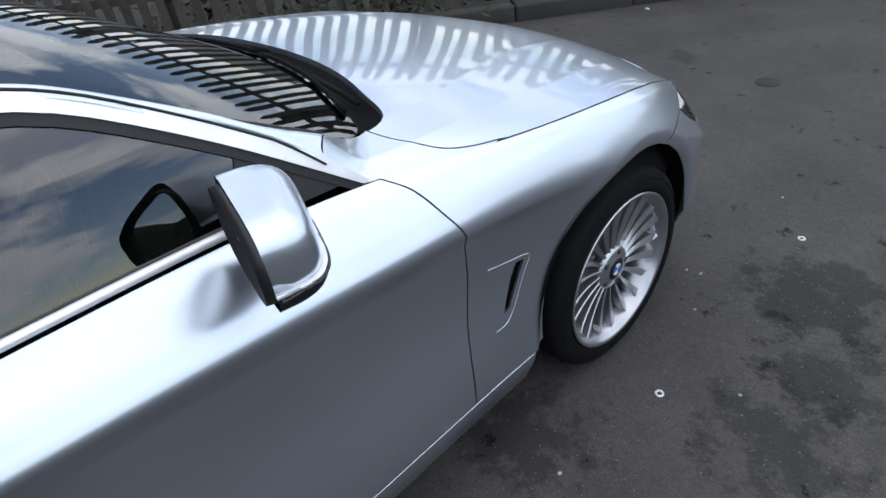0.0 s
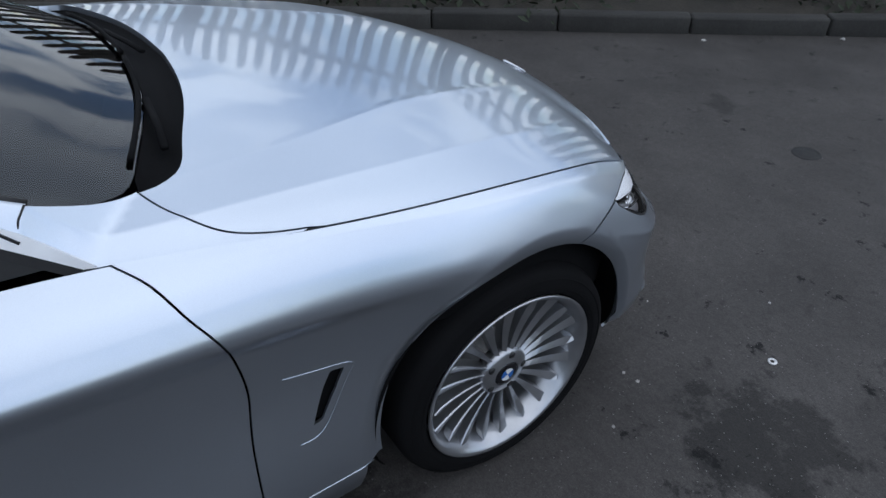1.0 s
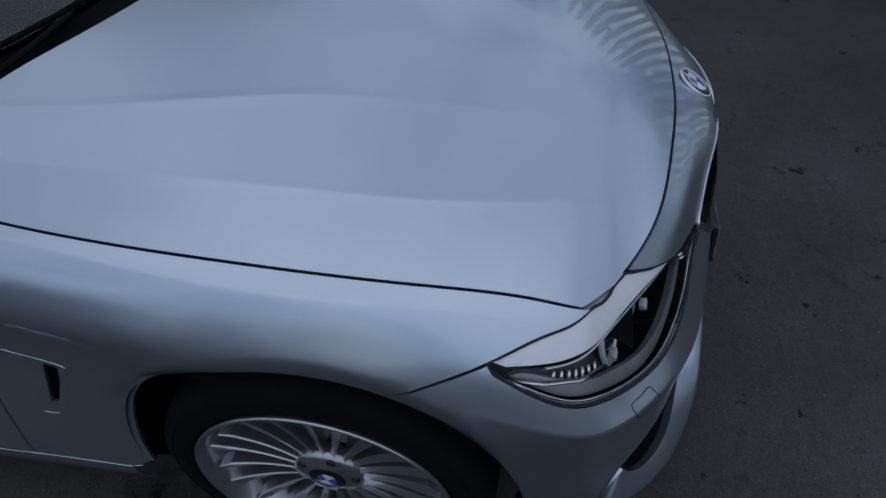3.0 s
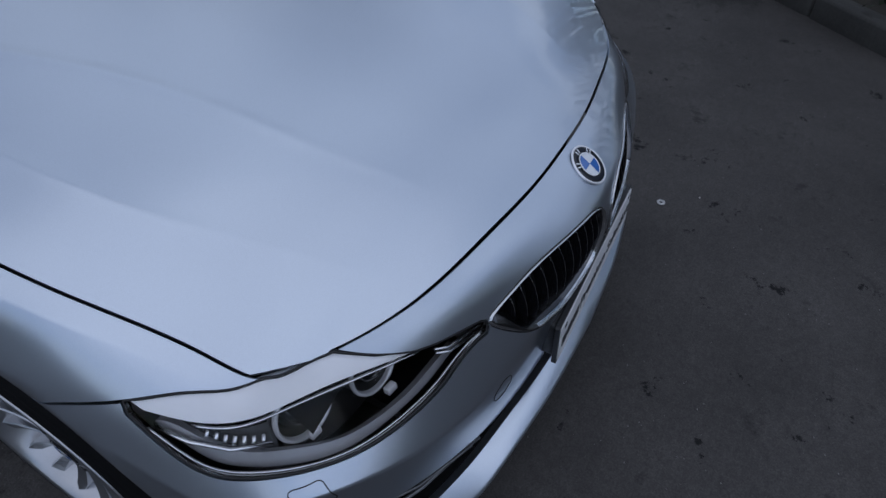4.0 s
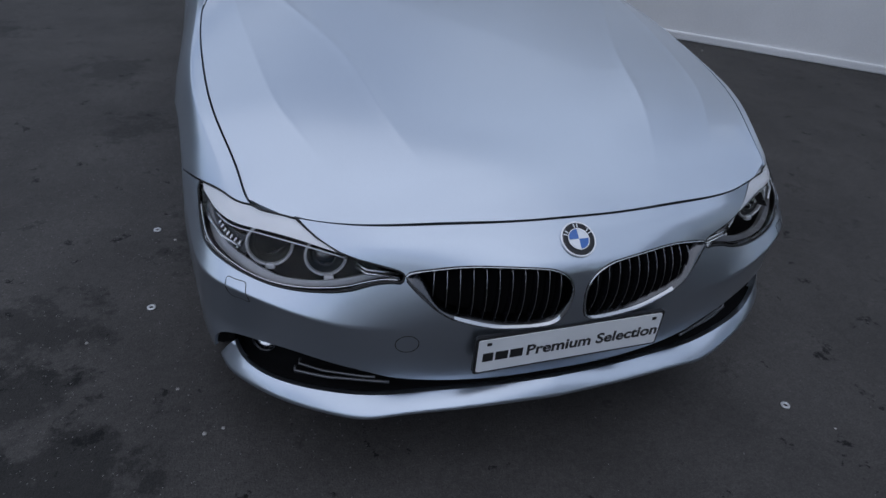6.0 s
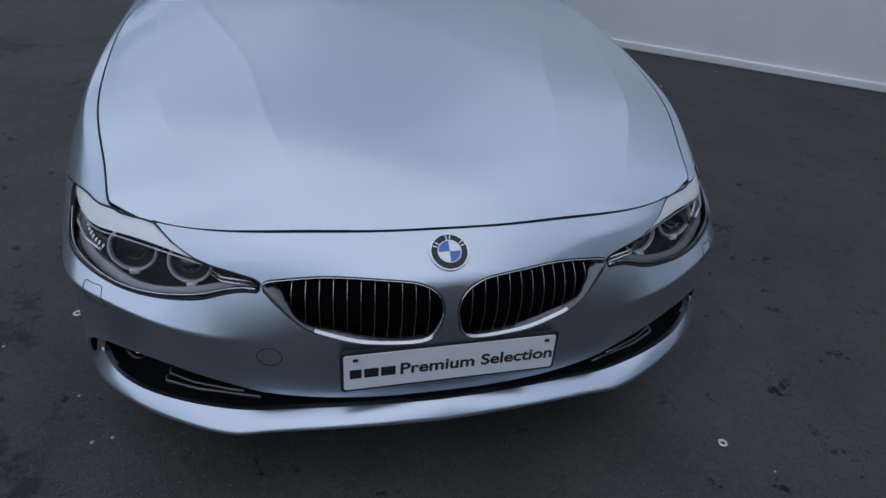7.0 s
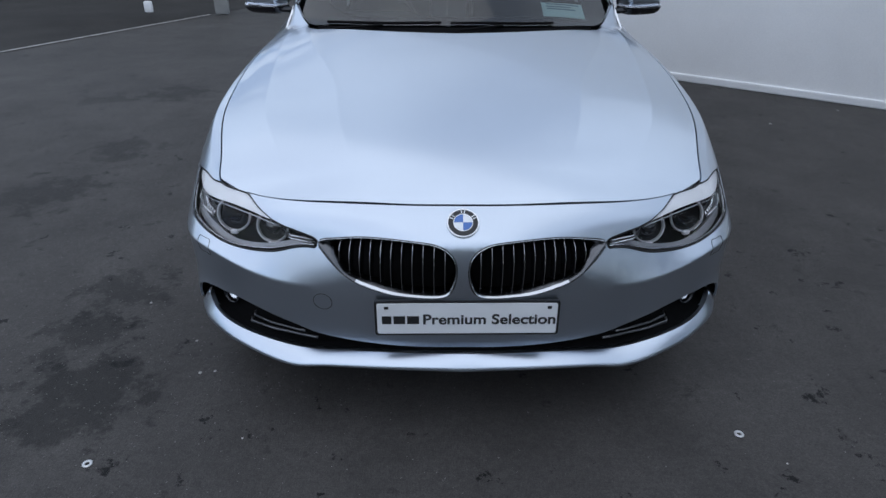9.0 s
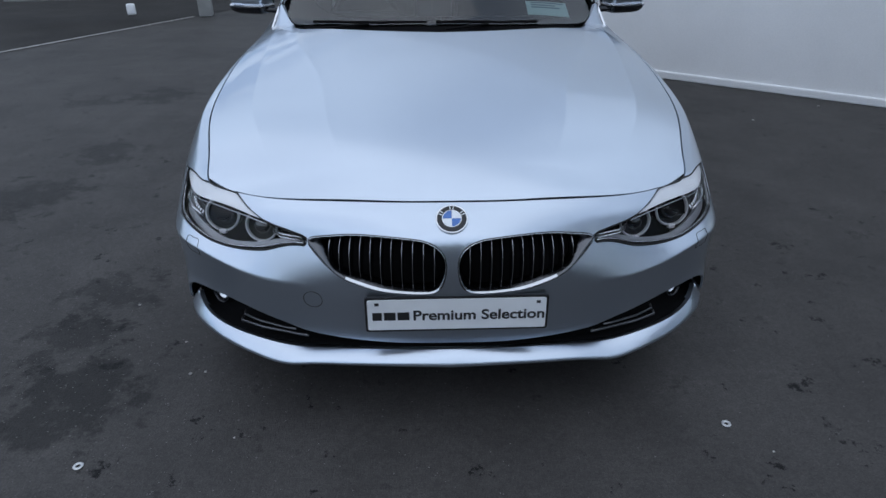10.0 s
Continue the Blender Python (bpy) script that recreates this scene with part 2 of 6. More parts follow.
def inside(points, loop):
    """Which of the 2D points lie within the loop."""
    x, y = points[:, 0], points[:, 1]
    within = np.zeros(len(points), bool)
    for (x0, y0), (x1, y1) in zip(loop, np.roll(loop, -1, axis=0)):
        cross = (y0 > y) != (y1 > y)
        with np.errstate(divide="ignore", invalid="ignore"):
            within ^= cross & (x < (x1 - x0) * (y - y0) / (y1 - y0 + 1e-15) + x0)
    return within


def densify(loop, step):
    out = []
    loop = np.array(loop, float)
    for a, b in zip(loop, np.roll(loop, -1, axis=0)):
        n = max(1, int(np.ceil(np.linalg.norm(b - a) / step)))
        out += [a + (b - a) * i / n for i in range(n)]
    return np.array(out)


def shrink(loop, gap):
    """Moves a loop inwards by gap."""
    loop = np.array(loop, float)
    a, b = np.roll(loop, 1, axis=0), np.roll(loop, -1, axis=0)
    d = b - a
    d /= np.linalg.norm(d, axis=1)[:, None] + 1e-12
    area = 0.5 * np.sum(loop[:, 0] * np.roll(loop[:, 1], -1) - np.roll(loop[:, 0], -1) * loop[:, 1])
    normal = np.stack([-d[:, 1], d[:, 0]], 1) * np.sign(area)
    return loop + normal * gap


def sheet(name, surface, loop, mat, parent, holes=(), step=0.02, gap=0.0015, fold=0.012, lift=0.0, label="", flip=False, edge=0.008, lines=()):
    """A panel cut out of a curved surface: surface maps (n, 2) to points; the panel fills loop but for the holes, and its edges fold inwards."""
    loops = [densify(shrink(densify(loop, edge), gap), edge * 2)] + [densify(shrink(densify(h, edge), -gap), edge * 2) for h in holes]
    lo, hi = loops[0].min(0), loops[0].max(0)
    gx, gy = np.meshgrid(np.arange(lo[0], hi[0], step) + step / 2, np.arange(lo[1], hi[1], step) + step / 2)
    gx[1::2] += step / 2
    grid = np.stack([gx.ravel(), gy.ravel()], 1)
    keep = inside(grid, shrink(loops[0], step * 0.4))
    for h in loops[1:]:
        keep &= ~inside(grid, shrink(h, -step * 0.4))
    grid = grid[keep]
    pts, edges = [], []
    for l in loops:
        n0 = len(pts)
        pts += [Vector(p) for p in l]
        edges += [(n0 + i, n0 + (i + 1) % len(l)) for i in range(len(l))]
    # crease lines that the mesh follows, with a line beside each
    for line in lines:
        line = smooth_line(line, max(int(np.linalg.norm(np.diff(np.array(line, float), axis=0), axis=1).sum() / (step * 0.7)), 4))
        side = np.gradient(line, axis=0)
        side = np.stack([-side[:, 1], side[:, 0]], 1) / np.linalg.norm(side, axis=1)[:, None]
        for off in (-0.005, 0.0, 0.005):
            chain = line + side * off
            ok = inside(chain, shrink(loops[0], 0.006))
            for h in loops[1:]:
                ok &= ~inside(chain, shrink(h, -0.006))
            n0 = len(pts)
            pts += [Vector(p) for p in chain[ok]]
            ids = np.cumsum(ok) - 1 + n0
            edges += [(int(ids[i]), int(ids[i + 1])) for i in range(len(chain) - 1) if ok[i] and ok[i + 1]]
        near = np.min(np.linalg.norm(grid[:, None] - line[None], axis=2), axis=1) if len(grid) else np.zeros(0)
        grid = grid[near > 0.009]
    pts += [Vector(p) for p in grid]
    from_cdt = geometry_cdt(pts, edges)
    uv, tris, origin = from_cdt
    mid = uv[tris].mean(1)
    good = inside(mid, loops[0])
    for h in loops[1:]:
        good &= ~inside(mid, h)
    tris = tris[good]
    e = 1e-3
    p = surface(uv)
    du, dv = surface(uv + (e, 0)) - surface(uv - (e, 0)), surface(uv + (0, e)) - surface(uv - (0, e))
    nor = np.cross(du, dv)
    nor /= np.linalg.norm(nor, axis=1)[:, None] + 1e-12
    if flip:
        nor = -nor
    p = p + nor * lift
    verts, normals, faces = list(p), list(nor), []
    # every triangle faces along the surface's normal
    fn = np.cross(p[tris[:, 1]] - p[tris[:, 0]], p[tris[:, 2]] - p[tris[:, 0]])
    turn = np.einsum("ij,ij->i", fn, nor[tris[:, 0]]) < 0
    tris[turn] = tris[turn][:, ::-1]
    faces = [tuple(t) for t in tris]
    if fold:
        count = {}
        for t in faces:
            for a, b in ((t[0], t[1]), (t[1], t[2]), (t[2], t[0])):
                count[(a, b)] = 1
        border = [(a, b) for a, b in count if (b, a) not in count]
        first = {}
        for a, b in border:
            out = np.cross(p[b] - p[a], nor[a])
            out /= np.linalg.norm(out) + 1e-12
            ids = []
            for q in (a, b):
                if q not in first:
                    first[q] = (len(verts), len(verts) + 1)
                    verts += [p[q], p[q] - nor[q] * fold]
                    normals += [out, out]
                ids.append(first[q])
            faces.append((ids[0][0], ids[0][1], ids[1][1], ids[1][0]))
    me = bpy.data.meshes.new(name)
    me.from_pydata([tuple(v) for v in verts], [], faces)
    me.polygons.foreach_set("use_smooth", [True] * len(me.polygons))
    me.normals_split_custom_set_from_vertices([tuple(v) for v in normals])
    me.materials.append(mat)
    ob = new(name, me)
    ob.parent = parent
    return tagged(ob, label=label)


def geometry_cdt(pts, edges):
    uv, _, tris, origin, *_ = geometry.delaunay_2d_cdt(pts, edges, [], 0, 1e-6)
    return np.array([tuple(v) for v in uv]), np.array([tuple(t) for t in tris if len(t) == 3]), origin


# ---- yard: ground, wall, kerb and fence ----
def ground_material():
    m = material("worn_asphalt", (0.052, 0.052, 0.054), rough=0.66, bump=0.55, bump_scale=160, spec=0.27)
    n, k = m.node_tree.nodes, m.node_tree.links
    p = n["Principled BSDF"]
    at = n.new("ShaderNodeTexCoord").outputs["Object"]

    def fleck(scale, detail, low, high, a, b, rough=0.6):
        t = n.new("ShaderNodeTexNoise")
        t.inputs["Scale"].default_value, t.inputs["Detail"].default_value, t.inputs["Roughness"].default_value = scale, detail, rough
        k.new(at, t.inputs["Vector"])
        r = n.new("ShaderNodeMapRange")
        r.inputs["From Min"].default_value, r.inputs["From Max"].default_value = low, high
        r.inputs["To Min"].default_value, r.inputs["To Max"].default_value = a, b
        k.new(t.outputs["Fac"], r.inputs["Value"])
        return r.outputs["Result"]

    layers = [fleck(210, 3, 0.3, 0.7, 0.72, 1.28), fleck(34, 4, 0.3, 0.7, 0.86, 1.14), fleck(0.9, 5, 0.3, 0.7, 0.78, 1.2),
              fleck(5.5, 8, 0.60, 0.68, 1.0, 0.45, 0.7), fleck(2.7, 7, 0.32, 0.68, 0.80, 1.22, 0.65), fleck(90, 5, 0.35, 0.68, 0.82, 1.2, 0.7), fleck(700, 1, 0.74, 0.8, 1.0, 2.6)]
    # oil and tyre stains and darker patches by the kerb, each with its place and reach
    wobble = n.new("ShaderNodeTexNoise")
    wobble.inputs["Scale"].default_value, wobble.inputs["Detail"].default_value, wobble.inputs["Roughness"].default_value = 7.0, 9.0, 0.72
    k.new(at, wobble.inputs["Vector"])
    for sx, sy, reach, dark in STAINS_AND_PATCHES:
        d = n.new("ShaderNodeVectorMath")
        d.operation = "DISTANCE"
        d.inputs[1].default_value = (sx, sy, 0)
        k.new(at, d.inputs[0])
        near = n.new("ShaderNodeMapRange")
        near.inputs["From Min"].default_value, near.inputs["From Max"].default_value = reach, 0.0
        near.inputs["To Min"].default_value, near.inputs["To Max"].default_value = 0.0, 0.30
        k.new(d.outputs["Value"], near.inputs["Value"])
        level = n.new("ShaderNodeMath")
        level.operation = "ADD"
        k.new(near.outputs["Result"], level.inputs[0]), k.new(wobble.outputs["Fac"], level.inputs[1])
        cut = n.new("ShaderNodeMapRange")
        cut.inputs["From Min"].default_value, cut.inputs["From Max"].default_value = 0.62, 0.70
        cut.inputs["To Min"].default_value, cut.inputs["To Max"].default_value = 1.0, dark
        k.new(level.outputs[0], cut.inputs["Value"])
        layers.append(cut.outputs["Result"])
    tone = layers[0]
    for extra in layers[1:]:
        t = n.new("ShaderNodeMath")
        t.operation = "MULTIPLY"
        k.new(tone, t.inputs[0]), k.new(extra, t.inputs[1])
        tone = t.outputs[0]
    s = n.new("ShaderNodeVectorMath")
    s.operation = "SCALE"
    s.inputs[0].default_value = (0.0515, 0.0478, 0.0452)
    k.new(tone, s.inputs["Scale"]), k.new(s.outputs[0], p.inputs["Base Color"])
    return m


# x, y, reach in metres, how much of the tone is left; the last two darken the ground by the kerb
STAINS_AND_PATCHES = [(1.25, 0.62, 0.42, 0.42), (1.42, 0.30, 0.30, 0.5), (1.40, -0.02, 0.32, 0.5), (0.88, -0.45, 0.30, 0.5), (2.32, -1.08, 0.5, 0.5), (2.2, -1.8, 0.42, 0.55),
          (2.38, -3.3, 0.5, 0.5), (2.9, -3.1, 0.4, 0.6), (1.25, -1.6, 0.3, 0.6), (1.46, -2.5, 0.4, 0.6), (-0.2, 2.4, 0.2, 0.6), (1.6, 1.1, 0.35, 0.6), (-3.95, -0.75, 0.9, 0.45), (-3.1, 0.55, 0.6, 0.55)]
ASPHALT = ground_material()
RENDERED = material("painted_render", (0.80, 0.80, 0.80), rough=0.8, grain=0.03, grain_scale=90, stain=0.07, stain_scale=1.3, bump=0.25, bump_scale=60)
CONCRETE = material("kerb_concrete", (0.032, 0.031, 0.028), rough=0.85, grain=0.2, grain_scale=70, stain=0.35, stain_scale=3, bump=0.5, bump_scale=80, vary=0.15)
TIMBER = material("weathered_paling", (0.055, 0.048, 0.042), rough=0.85, grain=0.25, grain_scale=60, stain=0.3, stain_scale=5, bump=0.4, bump_scale=50, vary=0.3)
HEDGE = material("dark_undergrowth", (0.018, 0.026, 0.012), rough=0.8, grain=0.4, grain_scale=40, stain=0.4, stain_scale=4, bump=0.4, bump_scale=30)
PAINTLINE = material("worn_line_paint", (0.33, 0.32, 0.30), rough=0.8, grain=0.3, grain_scale=90, stain=0.25, stain_scale=6)
ZINC = material("zinc_washer", (0.62, 0.62, 0.62), rough=0.35, metal=0.8, stain=0.2, stain_scale=60)

bm = bmesh.new()
bmesh.ops.create_grid(bm, x_segments=60, y_segments=60, size=1.0)
for v in bm.verts:
    v.co = Vector((math.copysign(abs(v.co.x) ** 4, v.co.x) * 900, math.copysign(abs(v.co.y) ** 4, v.co.y) * 900, 0))
ground = part("ground", bm, ASPHALT, smooth=False)
tagged(ground, "worn dark grey asphalt yard with oil stains", "ground", kind="structure")

# the yard's corner: the white wall and the kerb with its fence meet at a right angle
CORNER = Vector((-5.285, -1.70, 0))
ALONG_KERB = Vector((0.655, 0.755, 0))
ALONG_WALL = Vector((0.812, -0.583, 0))


def frame_at(origin, along):
    """Local x along the line, local y to its left."""
    a = along.normalized()
    return Matrix((( a.x, -a.y, 0, origin.x), (a.y, a.x, 0, origin.y), (0, 0, 1, origin.z), (0, 0, 0, 1)))


WALL_AT = frame_at(Vector((-5.18, -1.72, 0)), ALONG_WALL)
KERB_AT = frame_at(CORNER, ALONG_KERB)
wall = thing("wall_west", "white painted rendered building wall with a low plinth", "wall", kind="structure")
bm = bmesh.new()
box(bm, (8.3, 0.3, 4.0), WALL_AT @ pose(4.05, -0.15, 2.0), bevel=0.01)
part("wall_face", bm, RENDERED, wall, smooth=False)
bm = bmesh.new()
box(bm, (8.3, 0.05, 0.07), WALL_AT @ pose(4.05, 0.0, 0.035), bevel=0.012)
part("plinth", bm, RENDERED, wall, smooth=False)

# kerb stones, laid end to end along the yard's edge, and the verge behind them
verge = thing("kerb", "low weathered concrete kerb along the yard's edge", "kerb", kind="structure")
bm = bmesh.new()
box(bm, (0.91, 0.13, 0.17), bevel=0.018)
stone = part("kerb_stone", bm, CONCRETE, verge)
stone.matrix_world = KERB_AT @ pose(0.5, 0.065, 0.035)
for i in range(1, 16):
    c = stone.copy()
    scene.collection.objects.link(c)
    c.matrix_world = KERB_AT @ pose(0.5 + 0.918 * i, 0.065 + random.uniform(-0.006, 0.006), 0.035 + random.uniform(-0.006, 0.005), 0, random.uniform(-0.5, 0.5), random.uniform(-0.5, 0.5))
bm = bmesh.new()
bmesh.ops.create_grid(bm, x_segments=70, y_segments=10, size=1.0)
for v in bm.verts:
    x, y = 7.3 + v.co.x * 7.6, 0.13 + (v.co.y + 1) * 1.3
    v.co = KERB_AT @ Vector((x, y, 0.07 + 0.05 * noise.noise(Vector((x * 2, y * 2, 0))) + 0.04 * (y - 0.13)))
SOIL = material("dark_soil", (0.028, 0.024, 0.018), rough=0.95, grain=0.4, grain_scale=60, stain=0.4, stain_scale=5, bump=0.6, bump_scale=40)
tagged(part("verge_soil", bm, SOIL), "dark earth verge behind the kerb", "ground", kind="structure")


# ---- car body surfaces: x to the car's right, y ahead, z up, the front axle over the origin ----
# profiles of the right side, top edge to underside, as (x, z) at a place along the car
SIDE_PROFILES = [
    (-3.55, [(0.660, 1.035), (0.730, 1.016), (0.800, 0.950), (0.835, 0.900), (0.838, 0.860), (0.840, 0.620), (0.800, 0.320), (0.740, 0.240)]),
    (-2.85, [(0.760, 1.035), (0.820, 1.011), (0.875, 0.955), (0.902, 0.900), (0.905, 0.860), (0.907, 0.620), (0.885, 0.300), (0.850, 0.200)]),
    (-2.00, [(0.790, 1.035), (0.825, 1.016), (0.870, 0.963), (0.890, 0.925), (0.873, 0.880), (0.856, 0.690), (0.890, 0.320), (0.850, 0.200)]),
    (-1.35, [(0.785, 1.015), (0.820, 0.991), (0.865, 0.938), (0.884, 0.895), (0.867, 0.852), (0.850, 0.670), (0.886, 0.320), (0.850, 0.200)]),
    (-0.75, [(0.762, 0.962), (0.800, 0.941), (0.855, 0.879), (0.876, 0.827), (0.860, 0.784), (0.846, 0.630), (0.877, 0.310), (0.845, 0.200)]),
    (-0.38, [(0.806, 0.912), (0.822, 0.903), (0.864, 0.845), (0.884, 0.782), (0.870, 0.744), (0.858, 0.600), (0.876, 0.305), (0.845, 0.200)]),
    (-0.02, [(0.808, 0.857), (0.840, 0.842), (0.872, 0.790), (0.898, 0.725), (0.904, 0.690), (0.899, 0.550), (0.885, 0.310), (0.850, 0.210)]),
    (0.22, [(0.783, 0.808), (0.815, 0.796), (0.853, 0.738), (0.882, 0.672), (0.889, 0.630), (0.890, 0.500), (0.878, 0.330), (0.862, 0.250)]),
    (0.40, [(0.742, 0.747), (0.775, 0.728), (0.828, 0.668), (0.865, 0.594), (0.870, 0.550), (0.870, 0.450), (0.866, 0.340), (0.855, 0.280)]),
]
# and round the nose, as (x, y, z)
NOSE_PROFILES = [
    [(0.727, 0.470, 0.718), (0.760, 0.471, 0.691), (0.805, 0.479, 0.632), (0.845, 0.491, 0.560), (0.842, 0.491, 0.522), (0.838, 0.494, 0.441), (0.842, 0.504, 0.342), (0.832, 0.502, 0.284)],
    [(0.674, 0.511, 0.703), (0.695, 0.533, 0.663), (0.727, 0.560, 0.598), (0.759, 0.591, 0.549), (0.757, 0.587, 0.510), (0.758, 0.581, 0.432), (0.771, 0.582, 0.340), (0.760, 0.580, 0.280)],
    [(0.505, 0.588, 0.702), (0.512, 0.618, 0.669), (0.521, 0.650, 0.600), (0.532, 0.693, 0.494), (0.531, 0.689, 0.456), (0.531, 0.683, 0.410), (0.530, 0.671, 0.315), (0.520, 0.666, 0.258)],
    [(0.300, 0.629, 0.709), (0.300, 0.669, 0.682), (0.300, 0.710, 0.615), (0.300, 0.736, 0.508), (0.300, 0.735, 0.464), (0.300, 0.730, 0.412), (0.300, 0.718, 0.305), (0.300, 0.706, 0.248)],
    [(0.140, 0.648, 0.712), (0.140, 0.692, 0.687), (0.140, 0.748, 0.628), (0.140, 0.760, 0.540), (0.140, 0.757, 0.490), (0.140, 0.746, 0.418), (0.140, 0.731, 0.297), (0.140, 0.719, 0.248)],
]
NOSE_MIDDLE = [(0.000, 0.652, 0.713), (0.000, 0.698, 0.689), (0.000, 0.756, 0.631), (0.000, 0.767, 0.546), (0.000, 0.763, 0.496), (0.000, 0.750, 0.420), (0.000, 0.734, 0.298), (0.000, 0.724, 0.248)]
TAIL_MIDDLE = [(0, -3.86, 1.05), (0, -3.88, 1.02), (0, -3.90, 0.95), (0, -3.91, 0.89), (0, -3.91, 0.86), (0, -3.93, 0.62), (0, -3.90, 0.34), (0, -3.86, 0.26)]
TAIL_CORNER = [(0.52, -3.80, 1.045), (0.58, -3.82, 1.015), (0.64, -3.83, 0.95), (0.67, -3.84, 0.89), (0.675, -3.84, 0.86), (0.68, -3.86, 0.62), (0.65, -3.83, 0.33), (0.61, -3.78, 0.25)]
columns = [NOSE_MIDDLE] + NOSE_PROFILES[::-1] + [[(x, y, z) for x, z in rows] for y, rows in SIDE_PROFILES[::-1]] + [TAIL_CORNER, TAIL_MIDDLE]
columns = np.array(columns)
mirrored = columns[1:4][::-1] * (-1, 1, 1)
tail_mirror = columns[-3:-1][::-1] * (-1, 1, 1)
all_columns = np.concatenate([mirrored, columns, tail_mirror])
guide = all_columns[:, 3]
run = np.concatenate([[0], np.cumsum(np.linalg.norm(np.diff(guide, axis=0), axis=1))])
run -= run[3]                       # 0 at the middle of the nose, growing along the car's right side
LENGTH = run[-3]
DOWN = np.array([0.0, 0.045, 0.115, 0.185, 0.222, 0.35, 0.58, 0.67])
along = spline(run, all_columns.reshape(len(all_columns), -1))


def body(sv):
    """The flank and nose: s runs from the nose's middle back along the right side (minus: the left), v from the upper edge down, both about metres."""
    sv = np.asarray(sv, float)
    s, v = sv[:, 0], np.clip(sv[:, 1], DOWN[0], DOWN[-1])
    rows = along(np.abs(s)).reshape(len(s), 8, 3)
    i = np.clip(np.searchsorted(DOWN, v) - 1, 0, 6)
    h = np.diff(DOWN)
    d = np.diff(rows, axis=1) / h[None, :, None]
    w1, w2 = (2 * h[1:] + h[:-1])[None, :, None], (h[1:] + 2 * h[:-1])[None, :, None]
    with np.errstate(divide="ignore", invalid="ignore"):
        inner = np.where(d[:, :-1] * d[:, 1:] > 0, (w1 + w2) / (w1 / d[:, :-1] + w2 / d[:, 1:]), 0)
    m = np.concatenate([d[:, :1], inner, d[:, -1:]], axis=1)
    k = np.arange(len(s))
    t, hh = ((v - DOWN[i]) / h[i])[:, None], h[i][:, None]
    # two rows are creases: the wing's crest and the bumper's break
    a = np.abs(s)
    crest = 0.45 * np.clip((a - 0.98) / 0.10, 0, 1) * np.clip((1.95 - a) / 0.3, 0, 1)
    ridge = 0.92 * np.clip((a - 0.36) / 0.16, 0, 1) * np.clip((1.25 - a) / 0.15, 0, 1)
    sharp = np.zeros((len(s), 8))
    sharp[:, 1], sharp[:, 3] = crest, ridge
    w0, w1 = sharp[k, i][:, None], sharp[k, i + 1][:, None]
    m0, m1 = m[k, i] * (1 - w0) + d[k, i] * w0, m[k, i + 1] * (1 - w1) + d[k, i] * w1
    p = (2 * t ** 3 - 3 * t ** 2 + 1) * rows[k, i] + (t ** 3 - 2 * t ** 2 + t) * hh * m0 + (3 * t ** 2 - 2 * t ** 3) * rows[k, i + 1] + (t ** 3 - t ** 2) * hh * m1
    # the wheel arches' edges roll inwards
    for wy, wz in ((0.006, 0.337), (-2.83, 0.318)):
        rad = np.hypot(p[:, 1] - wy, p[:, 2] - wz)
        k = np.clip((0.411 - rad) / 0.037, 0, 1)
        p[:, 0] -= 0.014 * k * (0.6 + 0.4 * k)
    p[:, 0] *= np.where(s < 0, -1, 1)
    return p


# a chart of the surface, to find the (s, v) of a place seen from the front (x, z) or the side (y, z)
CHART_S, CHART_V = np.meshgrid(np.linspace(0, LENGTH, 900), np.linspace(0, DOWN[-1], 200), indexing="ij")
CHART = body(np.stack([CHART_S.ravel(), CHART_V.ravel()], 1))
S_FLAT, V_FLAT = CHART_S.ravel(), CHART_V.ravel()


def find(axis, a, z):
    front = axis == 0
    off = (CHART[:, axis] - abs(a) if front else CHART[:, axis] - a) ** 2 + (CHART[:, 2] - z) ** 2
    off = off + np.where((S_FLAT < 1.05) if front else ((S_FLAT > 0.62) & (S_FLAT < LENGTH - 0.75)), 0, 9)
    j = int(np.argmin(off))
    q = np.array([[S_FLAT[j], V_FLAT[j]]])
    for _ in range(4):
        e = 1e-4
        p0 = body(q)[0]
        js = (body(q + (e, 0))[0] - p0) / e
        jv = (body(q + (0, e))[0] - p0) / e
        jac = np.array([[js[axis], jv[axis]], [js[2], jv[2]]])
        if abs(np.linalg.det(jac)) < 0.05:
            break
        step = np.linalg.solve(jac, np.array([(abs(a) if front else a) - p0[axis], z - p0[2]]))
        q = q + np.clip(step, -0.02, 0.02)
        q[0, 1] = min(max(q[0, 1], 0.0), DOWN[-1])
    return (-q[0, 0] if front and a < 0 else q[0, 0], q[0, 1])


def from_front(points):
    return np.array([find(0, x, z) for x, z in points])


def from_side(points):
    return np.array([find(1, y, z) for y, z in points])


def s_at(axis, a, v=0.0):
    """The s at which the surface's row v reaches x = a (axis 0, on the nose) or y = a (axis 1, on the flank)."""
    s = np.linspace(0, 1.0, 2000) if axis == 0 else np.linspace(0.5, LENGTH - 0.6, 6000)
    p = body(np.stack([s, np.full_like(s, v)], 1))
    return float(s[np.argmin(np.abs(p[:, axis] - a))])


